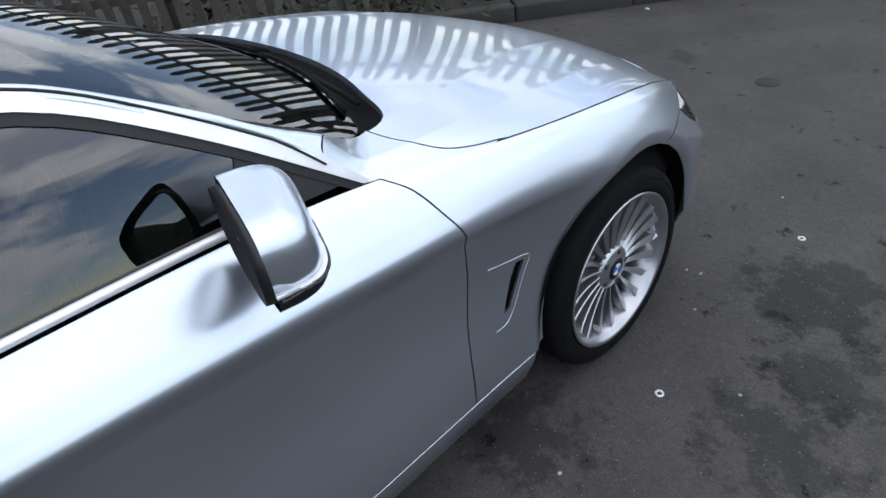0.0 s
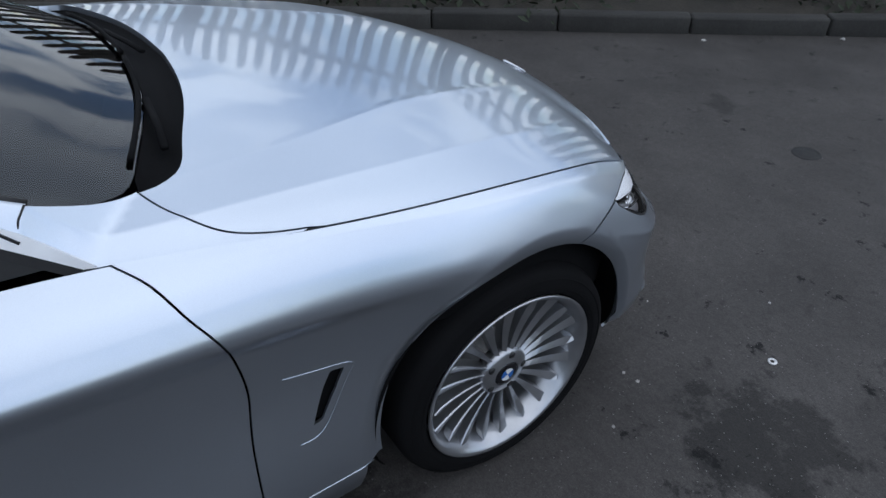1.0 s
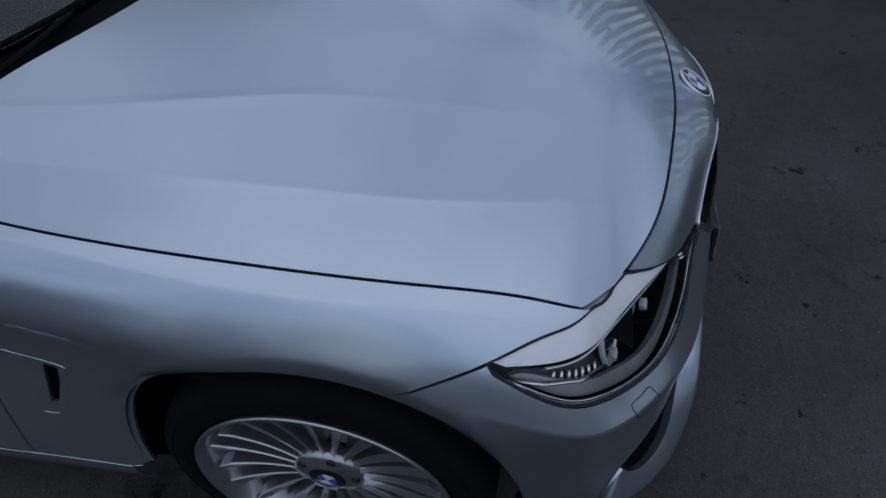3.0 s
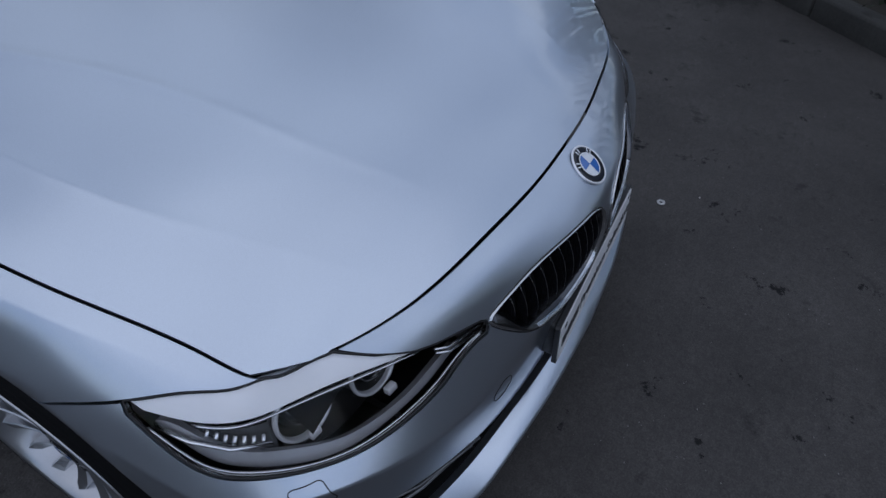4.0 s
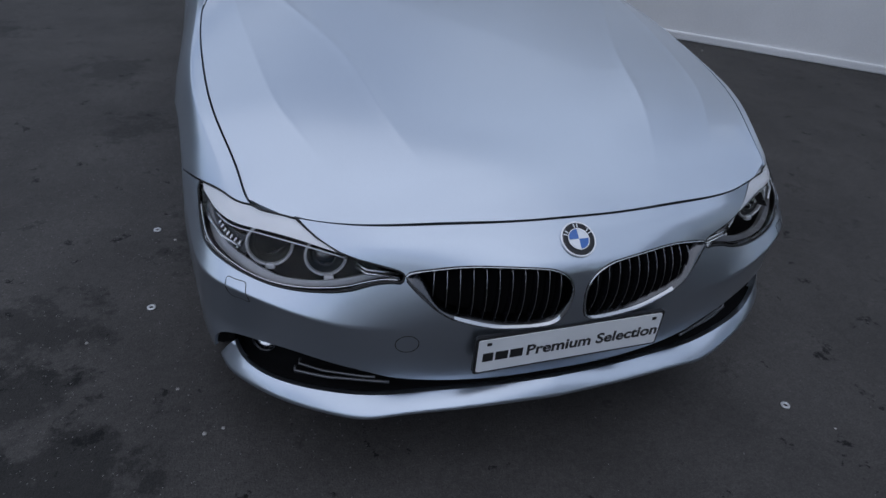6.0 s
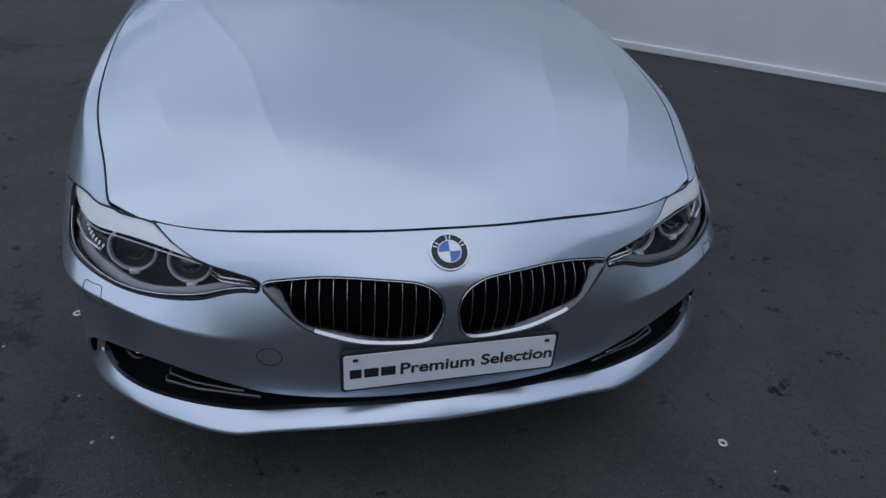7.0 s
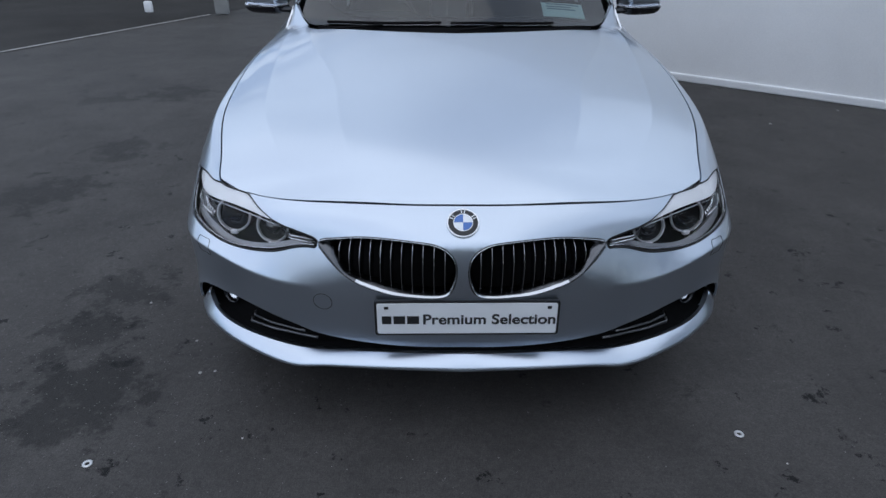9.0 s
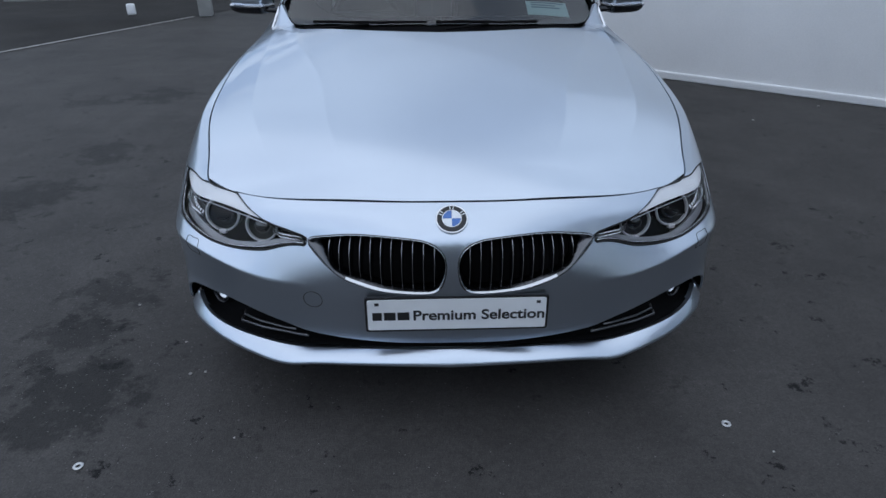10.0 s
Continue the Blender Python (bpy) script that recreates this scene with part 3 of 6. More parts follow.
# ---- bonnet: a height over the plan, with two creases a side ----
edge_xy = body(np.stack([np.linspace(0, s_at(1, -0.80), 500), np.zeros(500)], 1))
middle_height = spline([-0.80, -0.60, -0.43, -0.25, 0.0, 0.20, 0.40, 0.50, 0.60, 0.652], [1.040, 1.018, 0.992, 0.960, 0.912, 0.871, 0.822, 0.789, 0.744, 0.713])
SIDE_EDGE = edge_xy[(edge_xy[:, 1] < 0.505) & (edge_xy[:, 0] > 0.68)]
order = np.argsort(SIDE_EDGE[:, 1])
NOSE_EDGE = edge_xy[edge_xy[:, 1] >= 0.49]


def edge_x(y):
    x = np.interp(y, SIDE_EDGE[order, 1], SIDE_EDGE[order, 0])
    return np.where(y > 0.466, 0.727, x)


front_drop = spline([0.40, 0.47, 0.51, 0.545, 0.60, 0.652], [0.076, 0.085, 0.096, 0.107, 0.101, 0.097])
edge_height = spline(SIDE_EDGE[order, 1][::25], SIDE_EDGE[order, 2][::25])


def drop(y):
    """How far the bonnet falls from its middle to its edge."""
    side = middle_height(y) - edge_height(np.minimum(y, 0.48))
    k = np.clip((y - 0.40) / 0.07, 0, 1)
    return side * (1 - k) + front_drop(y) * k


inner_crease = spline([-0.80, -0.60, -0.497, -0.37, -0.235, 0.037, 0.33, 0.42, 0.62], [0.655, 0.625, 0.606, 0.578, 0.53, 0.432, 0.372, 0.344, 0.275])
outer_crease = spline([-0.80, -0.55, -0.43, -0.27, -0.05, 0.10, 0.225, 0.332, 0.62], [0.719, 0.717, 0.710, 0.698, 0.675, 0.657, 0.632, 0.592, 0.45])


def bonnet_surface(xy):
    xy = np.asarray(xy, float)
    x, y = np.abs(xy[:, 0]), xy[:, 1]
    u = x / edge_x(y)
    back = np.clip((0.52 - y) / 0.4, 0, 1)
    z = middle_height(y) - drop(y) * u ** (2.0 + 1.4 * back)
    fade = np.clip((0.62 - y) / 0.45, 0, 1)
    fade = fade * fade * (3 - 2 * fade)
    hem = np.clip((edge_x(y) - x) / 0.05, 0, 1)
    fade = fade * hem * hem * (3 - 2 * hem)
    z = z + fade * 0.0050 * np.exp(-np.sqrt((x - inner_crease(y)) ** 2 + 0.008 ** 2) / 0.08)
    z = z + fade * 0.0055 * np.exp(-np.sqrt((x - outer_crease(y)) ** 2 + 0.006 ** 2) / 0.06)
    z = z + fade * (0.0011 * np.exp(-((x - inner_crease(y)) / 0.013) ** 2) + 0.0005 * np.exp(-((x - outer_crease(y)) / 0.008) ** 2))
    return np.stack([xy[:, 0], xy[:, 1], z], 1)


# ---- the car ----
car = thing("car", "silver metallic coupe parked on the asphalt yard", "car")


def mirror_loop(half):
    """A loop across the middle from its right half."""
    half = np.array(half, float)
    left = half[::-1] * (-1, 1)
    keep = np.abs(left[:, 0]) > 1e-6
    return np.vstack([half, left[keep]])


def left_of(ob, name=None):
    """The same part on the car's left side."""
    me = ob.data.copy()
    custom = me.has_custom_normals
    if custom:
        co = np.empty(len(me.loops) * 3)
        me.corner_normals.foreach_get("vector", co)
        co = co.reshape(-1, 3)
    faces = [[me.loops[i].vertex_index for i in p.loop_indices] for p in me.polygons]
    owner = np.array([i for f in faces for i in f])
    pts = [(-v.co.x, v.co.y, v.co.z) for v in me.vertices]
    out = bpy.data.meshes.new(ob.name)
    out.from_pydata(pts, [], [f[::-1] for f in faces])
    for m in me.materials:
        out.materials.append(m)
    out.polygons.foreach_set("material_index", [p.material_index for p in me.polygons])
    out.polygons.foreach_set("use_smooth", [p.use_smooth for p in me.polygons])
    if custom:
        normals = np.zeros((len(pts), 3))
        normals[owner] = co
        normals[:, 0] *= -1
        out.normals_split_custom_set_from_vertices([tuple(v) for v in normals])
    bpy.data.meshes.remove(me)
    copy = new(name or ob.name, out)
    copy.parent = ob.parent
    for key in ("label", "category", "group", "kind"):
        if key in ob:
            copy[key] = ob[key]
    return copy


def both(ob):
    return ob, left_of(ob)


# loops on the flank's chart (s, v)
HEADLIGHT_TOP = [(0.715, 0.001), (0.79, -0.002), (0.86, -0.002), (0.907, 0.002), (0.955, 0.026), (1.025, 0.063), (1.10, 0.104)]
HEADLIGHT_LOW = [(1.09, 0.118), (1.05, 0.130), (1.01, 0.139), (0.96, 0.143), (0.90, 0.140), (0.83, 0.140), (0.75, 0.143), (0.68, 0.142), (0.61, 0.139), (0.56, 0.136), (0.53, 0.132), (0.49, 0.125), (0.45, 0.122), (0.427, 0.123)]
HEADLIGHT_IN = [(0.4195, 0.119), (0.4175, 0.107), (0.432, 0.100), (0.53, 0.077), (0.575, 0.062), (0.645, 0.031)]
HEADLIGHT = np.vstack([smooth_line(HEADLIGHT_TOP, 24), smooth_line(HEADLIGHT_LOW, 40), HEADLIGHT_IN])
KIDNEY = smooth_line(from_front([(0.405, 0.613), (0.360, 0.628), (0.277, 0.641), (0.180, 0.6455), (0.107, 0.6435), (0.067, 0.637), (0.034, 0.617), (0.018, 0.585), (0.018, 0.545),
                                 (0.029, 0.505), (0.052, 0.483), (0.134, 0.480), (0.238, 0.493), (0.310, 0.521), (0.362, 0.561), (0.392, 0.591)]), 90, closed=True)
OPENING_TOP = smooth_line([(0.918, 0.60), (0.908, 0.53), (0.876, 0.458), (0.81, 0.410), (0.74, 0.405), (0.685, 0.415), (0.62, 0.455), (0.56, 0.500), (0.51, 0.530), (0.455, 0.566), (0.40, 0.583),
                           (0.32, 0.594), (0.19, 0.599), (0.0, 0.600)], 60)
ARCH_MIDDLE, ARCH_RADIUS = (0.006, 0.337), 0.374


def arch_points(a0, a1, count, middle=ARCH_MIDDLE, radius=ARCH_RADIUS):
    """Places on a wheel arch's edge; 0 degrees is ahead, 90 above."""
    at = [(a, radius - 0.012 * min(max((a - 115) / 50, 0), 1)) for a in np.linspace(a0, a1, count)]
    return from_side([(middle[0] + r * math.cos(radians(a)), middle[1] + r * math.sin(radians(a))) for a, r in at])


SPLIT = 62.0                        # where bumper and front wing part on the arch
DOOR_SHUT = smooth_line([(2.165, 0.002), (2.122, 0.064), (2.086, 0.131), (2.060, 0.199), (2.048, 0.28), (2.050, 0.335), (2.069, 0.420), (2.092, 0.576)], 30)
DOOR_BACK = [(s_at(1, -2.06, 0.55), 0.576), (s_at(1, -2.09, 0.30), 0.30), (s_at(1, -2.06, 0.05), 0.05), (s_at(1, -2.02), 0.002)]
SILL = 0.576

bumper_right = np.vstack([[(s, 0.0) for s in np.linspace(0.0, 0.712, 30)], HEADLIGHT_IN[::-1], smooth_line(HEADLIGHT_LOW, 40)[::-1],
                          [(1.10, 0.106)], arch_points(SPLIT, -14, 34), [(1.03, 0.655), (0.958, 0.655)], OPENING_TOP])
front_bumper = sheet("front_bumper", body, mirror_loop(bumper_right), PAINT, car, holes=[KIDNEY, KIDNEY * (-1, 1)], step=0.016, fold=0.007,
                     lines=[[(s * side, DOWN[3]) for s in np.linspace(0.45, 1.10, 12)] for side in (1, -1)] + [arch_points(58, -10, 20, radius=r) * (side, 1) for r in (0.392, 0.411) for side in (1, -1)])

WING_TOP_FROM = s_at(1, -0.44)
fender_loop = np.vstack([[(s, 0.0 if s < WING_TOP_FROM else -0.0015) for s in np.linspace(0.908, 2.165, 60)], DOOR_SHUT, [(1.85, SILL)], arch_points(183, SPLIT, 50),
                         [(1.10, 0.104)], [p for p in smooth_line(HEADLIGHT_TOP, 40)[::-1][1:] if p[0] > 0.912]])
VENT = [(1.868, 0.337), (1.893, 0.336), (1.912, 0.365), (1.948, 0.432), (1.930, 0.427), (1.893, 0.378)]
fender = sheet("front_wing", body, fender_loop, PAINT, car, holes=[VENT], step=0.016, fold=0.007, lines=[[(s, DOWN[1]) for s in np.linspace(1.04, 1.98, 14)], arch_points(176, 66, 26, radius=0.392), arch_points(176, 66, 26, radius=0.411)])
both(fender)
# the wing runs on inwards, between bonnet and windscreen pillar
BONNET_SIDE = [(0.637, -0.632), (0.690, -0.606), (0.741, -0.565), (0.765, -0.535), (0.782, -0.495), (0.793, -0.45), (0.799, -0.41)]
BONNET_BACK = [(0.0, -0.430), (0.2, -0.446), (0.38, -0.484), (0.50, -0.522), (0.570, -0.543), (0.612, -0.570), (0.630, -0.602)]


def wing_top_surface(xy):
    """The bonnet's surface carried on, climbing to the foot of the windscreen pillar."""
    p = bonnet_surface(xy)
    back = np.clip(-0.579 * (p[:, 0] - 0.637) - 0.816 * (p[:, 1] + 0.632) + 0.002, 0, 0.1)
    inward = np.clip((edge_x(p[:, 1]) - p[:, 0]) / 0.046, 0.001, 1) ** 0.7
    p[:, 2] += 0.076 * inward * ((np.sqrt(back ** 2 + 0.015 ** 2) - 0.015) / 0.0615) ** 1.2
    return p


cowl_corner = np.vstack([smooth_line(BONNET_SIDE, 24), [(float(edge_x(np.array(y))), y) for y in np.linspace(-0.42, -0.724, 30)],
                         [(0.757, -0.745), (0.748, -0.772), (0.738, -0.801), (0.714, -0.775), (0.676, -0.703), (0.645, -0.648)]])
both(sheet("wing_top", wing_top_surface, cowl_corner, PAINT, car, step=0.015, gap=0.0, fold=0.02, edge=0.008, lines=[[(float(outer_crease(y)), y) for y in np.linspace(-0.80, -0.44, 8)]]))
bonnet_right = np.vstack([smooth_line(BONNET_BACK, 30), smooth_line(BONNET_SIDE, 24),
                          [(float(edge_x(np.array(y))), y) for y in np.linspace(-0.38, 0.462, 50)],
                          [(0.7265, 0.470), (0.711, 0.483), (0.689, 0.500), (0.664, 0.5175), (0.640, 0.5325)], [(p[0], p[1]) for p in NOSE_EDGE[NOSE_EDGE[:, 0] < 0.632][::-4]]])
bonnet = sheet("bonnet", bonnet_surface, mirror_loop(bonnet_right), PAINT, car, step=0.018, gap=0.0040, fold=0.02, label="silver bonnet with two creases a side",
               lines=[[(side * float(f(y)), y) for y in np.linspace(-0.60, 0.55, 16)] for side in (1, -1) for f in (inner_crease, outer_crease)])

door_loop = np.vstack([[(s, 0.0) for s in np.linspace(2.168, DOOR_BACK[-1][0], 40)], DOOR_BACK[::-1][1:], [(2.5, SILL)], DOOR_SHUT[::-1]])
door = sheet("front_door", body, door_loop, PAINT, car, step=0.02, gap=0.0028, fold=0.02)
door_left = left_of(door)
REAR_ARCH = (-2.83, 0.318)
tail_s = LENGTH
quarter_loop = np.vstack([[(s, 0.0) for s in np.linspace(DOOR_BACK[-1][0], tail_s, 70)], [(tail_s, 0.66), (s_at(1, -3.3, 0.66), 0.66)],
                          arch_points(-12, 192, 50, REAR_ARCH, 0.385)[::-1], [(DOOR_BACK[0][0] + 0.1, SILL)], DOOR_BACK])
both(sheet("rear_quarter", body, quarter_loop, PAINT, car, step=0.03, fold=0.02))
sill_loop = [(1.858, SILL), (s_at(1, -2.46, 0.6), SILL), (s_at(1, -2.48, 0.66), 0.668), (1.872, 0.668)]
both(sheet("sill", body, sill_loop, PAINT, car, step=0.03, gap=0.001, fold=0.03))

# ---- the cabin ----
belt = body(np.stack([np.linspace(s_at(1, -0.6), s_at(1, -3.5), 300), np.zeros(300)], 1))[::-1]


def side_surface(yz):
    """The cabin's flank over the belt line, leaning inwards."""
    yz = np.asarray(yz, float)
    y, z = yz[:, 0], yz[:, 1]
    bx, bz = np.interp(y, belt[:, 1], belt[:, 0]), np.interp(y, belt[:, 1], belt[:, 2])
    h = z - bz
    return np.stack([bx - 0.004 - 0.27 * h - 0.34 * h * np.abs(h), y, z], 1)


roof_edge = spline([-3.55, -3.35, -2.95, -2.55, -2.1, -1.7, -1.36], [1.04, 1.07, 1.19, 1.285, 1.34, 1.348, 1.318])
roof_middle = spline([-3.86, -3.5, -3.3, -2.95, -2.55, -2.1, -1.7, -1.36, -1.21], [1.05, 1.075, 1.105, 1.235, 1.335, 1.385, 1.396, 1.386, 1.372])


def roof_surface(xy):
    xy = np.asarray(xy, float)
    y = xy[:, 1]
    ze = roof_edge(np.maximum(y, -3.55))
    xe = side_surface(np.stack([np.maximum(y, -3.5), ze], 1))[:, 0] * np.where(y < -3.5, 1 - 0.5 * (np.clip(-3.5 - y, 0, 1)) ** 1.3, 1)
    zc = roof_middle(y)
    return np.stack([xy[:, 0] * xe, y, zc - (zc - ze) * np.abs(xy[:, 0]) ** 2.2 * np.where(y < -3.5, 0.4, 1)], 1)


screen_height = spline([-1.24, -0.88, -0.70, -0.57, -0.51, -0.44], [1.372, 1.210, 1.110, 1.036, 1.004, 0.978])


def screen_surface(xy):
    """The windscreen, as a height over the plan."""
    xy = np.asarray(xy, float)
    x, y = xy[:, 0], xy[:, 1]
    return np.stack([x, y, screen_height(y + 0.41 * x * x)], 1)


SCREEN_FOOT = [(0.0, -0.512), (0.25, -0.530), (0.43, -0.572), (0.53, -0.604), (0.590, -0.624), (0.635, -0.650), (0.670, -0.705), (0.706, -0.770)]
screen_loop = mirror_loop(np.vstack([smooth_line(SCREEN_FOOT, 30), [(0.68, -0.90), (0.655, -1.055), (0.622, -1.21), (0.588, -1.36), (0.45, -1.30), (0.3, -1.254), (0.15, -1.226), (0, -1.217)]]))
windscreen = sheet("windscreen", screen_surface, screen_loop, SCREEN_GLASS, car, step=0.04, gap=0.001, fold=0.006, edge=0.02, label="tinted windscreen with a dark border")
FRIT_HOLE = mirror_loop([(0.0, -0.575), (0.25, -0.592), (0.40, -0.630), (0.49, -0.675), (0.55, -0.75), (0.585, -0.88), (0.555, -1.05), (0.52, -1.18), (0.48, -1.265), (0.3, -1.205), (0.0, -1.168)])
sheet("screen_border", screen_surface, screen_loop, GLOSS_BLACK, car, holes=[FRIT_HOLE], step=0.05, gap=0.002, fold=0, lift=-0.007, edge=0.02)
# pillars, window strips and side glass, all on the cabin's flank
WINDOW_TOP = [(-0.745, 0.958), (-0.83, 1.024), (-0.95, 1.115), (-1.06, 1.190), (-1.17, 1.252), (-1.32, 1.292), (-1.6, 1.312), (-2.1, 1.300), (-2.45, 1.225), (-2.72, 1.10), (-2.80, 1.045)]
top_line = smooth_line(WINDOW_TOP, 50)
belt_line = np.array([(y, float(np.interp(y, belt[:, 1], belt[:, 2])) + 0.004) for y in np.linspace(-2.80, -0.745, 40)])
glass_loop = np.vstack([top_line, belt_line[:-1]])
window_glass = sheet("side_window", side_surface, glass_loop, WINDOW, car, step=0.05, gap=0.006, fold=0.004, lift=-0.008, edge=0.02, label="dark tinted side window")
window_left = left_of(window_glass)


def offset_line(line, d):
    line = np.array(line)
    g = np.gradient(line, axis=0)
    g /= np.linalg.norm(g, axis=1)[:, None]
    return line + np.stack([-g[:, 1], g[:, 0]], 1) * d


def band(line, a, b):
    return np.vstack([offset_line(line, a), offset_line(line, b)[::-1]])


strip_top = top_line[np.concatenate([[True], np.diff(top_line[:, 0]) < 0])]
trim_low, trim_high = offset_line(strip_top, -0.004), offset_line(strip_top, -0.030)
trim_loop = np.vstack([[(-0.722, 0.9565)], trim_low[trim_low[:, 0] < -0.74], trim_high[trim_high[:, 0] < -0.775][::-1]])
both(sheet("window_trim", side_surface, trim_loop, SATIN, car, step=0.05, gap=0, fold=0.008, lift=0.003, edge=0.02, label="bright satin window surround"))
both(sheet("window_seal", side_surface, band(strip_top, 0.012, -0.004), SEALANT, car, step=0.05, gap=0, fold=0.006, lift=-0.001, edge=0.02))
pillar_outer = offset_line(strip_top, -0.034)
pillar_loop = np.vstack([pillar_outer[(pillar_outer[:, 0] > -3.0) & (pillar_outer[:, 0] < -1.30)], [(-2.9, 1.20), (-2.55, 1.285), (-2.1, 1.34), (-1.7, 1.349), (-1.36, 1.319), (-1.33, 1.310)]])


def pillar_surface(yz):
    """The flank, rounding inwards to the windscreen's edge."""
    p = side_surface(yz)
    line = np.interp(p[:, 1], [-1.36, -1.05, -0.775, -0.70], [1.319, 1.212, 1.048, 0.99])
    near = np.clip(1 - (line - p[:, 2]) / 0.06, 0, 1) * np.clip((p[:, 1] + 1.5) / 0.2, 0, 1)
    p[:, 0] -= near ** 2 * 0.022
    return p


both(sheet("screen_pillar", pillar_surface, pillar_loop, PAINT, car, step=0.03, gap=0, fold=0.012, edge=0.012))
bm = bmesh.new()
tube(bm, [tuple(p) for p in side_surface(belt_line[belt_line[:, 0] < -0.96] + (0, 0.008)) + (0.003, 0, 0)], 0.0085, 8)
both(part("belt_trim", bm, SATIN, car, "bright satin belt strip"))
roof = sheet("roof", roof_surface, [(u, -1.218 - 0.147 * u * u) for u in np.linspace(-1, 1, 21)] + [(1, -2.55), (-1, -2.55)], PAINT, car, step=0.06, gap=0, fold=0.01, edge=0.03)
sheet("rear_window", roof_surface, [(-0.93, -2.56), (0.93, -2.56), (0.93, -3.30), (-0.93, -3.30)], WINDOW, car, step=0.07, gap=0, fold=0.004, edge=0.03)
both(sheet("rear_pillar", roof_surface, [(0.935, -2.56), (1.0, -2.56), (1.0, -3.30), (0.935, -3.30)], PAINT, car, step=0.06, gap=0, fold=0.01, edge=0.03))
sheet("boot_lid", roof_surface, [(-1, -3.305), (1, -3.305), (1, -3.83), (-1, -3.83)], PAINT, car, step=0.06, gap=0, fold=0.02, edge=0.03)


# the windscreen pillars, from the wing's joint to the roof
inner_line = smooth_line([(0.714, -0.774), (0.695, -0.885), (0.666, -1.055), (0.633, -1.21), (0.597, -1.372)], 24)
inner_edge = screen_surface(inner_line)
inner_edge[:, 2] += 0.011 + 0.020 * np.clip((inner_line[:, 1] + 1.15) / 0.376, 0, 1) ** 2
rail = offset_line(strip_top, -0.034)
rail = rail[(rail[:, 0] < -0.80) & (rail[:, 0] > -1.52)]
rail = smooth_line(np.vstack([[(-0.800, 1.026)], rail[rail[:, 0] < -0.84]]), 24)
outer_edge = side_surface(rail) + (0.003, 0, 0)


def screen_pillar():
    bm = bmesh.new()
    grid = []
    for i, (a, b) in enumerate(zip(outer_edge, inner_edge)):
        bulge = 0.009 * min(i / 6, 1.0)
        a, b = Vector(a), Vector(b)
        out = (b - a).cross(Vector((0, 1, -0.62))).normalized()
        out = out if out.x + out.z > 0 else -out
        row = [a - out * 0.012] + [a.lerp(b, t) + out * bulge * (1 - (2 * t - 1) ** 2) for t in np.linspace(0, 1, 7)] + [b - out * 0.012]
        grid.append([bm.verts.new(p) for p in row])
    for a, b in zip(grid, grid[1:]):
        for k in range(len(a) - 1):
            bm.faces.new((a[k], b[k], b[k + 1], a[k + 1]))
    bmesh.ops.recalc_face_normals(bm, faces=bm.faces[:])
    return part("pillar_cover", bm, PAINT, car)


def dark_line(name, points, radius):
    bm = bmesh.new()
    tube(bm, [tuple(p) for p in points], radius, 6)
    return part(name, bm, SEALANT, car)


both(screen_pillar())
both(dark_line("pillar_joint", [(0.737, -0.802, 1.024), (0.727, -0.790, 1.050), (0.715, -0.776, 1.064)], 0.0016))
both(dark_line("pillar_seal", outer_edge + (0.002, 0, -0.002), 0.0024))
both(dark_line("screen_seal", inner_edge + (-0.006, 0.002, -0.002), 0.0050))


# ---- dark inner shell: near-black in place of shade, so that gaps and openings show depth ----
def shell(name, rows, mat, parent):
    bm = bmesh.new()
    grid = [[bm.verts.new(p) for p in row] for row in rows]
    for a, b in zip(grid, grid[1:]):
        for j in range(len(a) - 1):
            bm.faces.new((a[j], a[j + 1], b[j + 1], b[j]))
    return part(name, bm, mat, parent)


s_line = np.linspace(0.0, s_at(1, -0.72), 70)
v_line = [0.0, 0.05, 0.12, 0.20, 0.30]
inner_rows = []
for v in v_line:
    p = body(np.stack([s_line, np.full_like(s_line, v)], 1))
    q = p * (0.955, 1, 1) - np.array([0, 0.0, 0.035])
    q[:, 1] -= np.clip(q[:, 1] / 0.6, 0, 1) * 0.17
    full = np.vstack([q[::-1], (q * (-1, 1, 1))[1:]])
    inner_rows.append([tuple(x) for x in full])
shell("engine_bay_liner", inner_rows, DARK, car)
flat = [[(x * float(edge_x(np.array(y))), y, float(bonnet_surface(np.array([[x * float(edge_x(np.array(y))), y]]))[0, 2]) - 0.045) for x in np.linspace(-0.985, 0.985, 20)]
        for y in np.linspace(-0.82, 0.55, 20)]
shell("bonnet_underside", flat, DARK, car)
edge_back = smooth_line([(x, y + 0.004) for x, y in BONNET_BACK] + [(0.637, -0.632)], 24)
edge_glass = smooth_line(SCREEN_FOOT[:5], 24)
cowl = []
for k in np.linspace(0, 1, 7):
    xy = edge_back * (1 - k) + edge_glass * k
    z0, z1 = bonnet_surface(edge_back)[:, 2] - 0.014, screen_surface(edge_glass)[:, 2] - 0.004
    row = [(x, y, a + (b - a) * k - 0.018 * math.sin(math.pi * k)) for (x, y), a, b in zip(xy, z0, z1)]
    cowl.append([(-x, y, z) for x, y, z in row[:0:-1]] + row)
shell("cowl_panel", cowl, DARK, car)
floor_pan = [[(x, y, 0.19) for x in (-0.80, -0.5, 0, 0.5, 0.80)] for y in np.linspace(-3.7, -0.45, 8)]
shell("floor_pan", floor_pan, DARK, car)
# unseen tray, added to keep sky light off the ground under the nose
shell("undertray", [[(x * (1 - 0.25 * max(y, 0) ** 2), y, 0.185) for x in (-0.60, -0.3, 0, 0.3, 0.60)] for y in np.linspace(-0.45, 0.62, 6)], DARK, car)


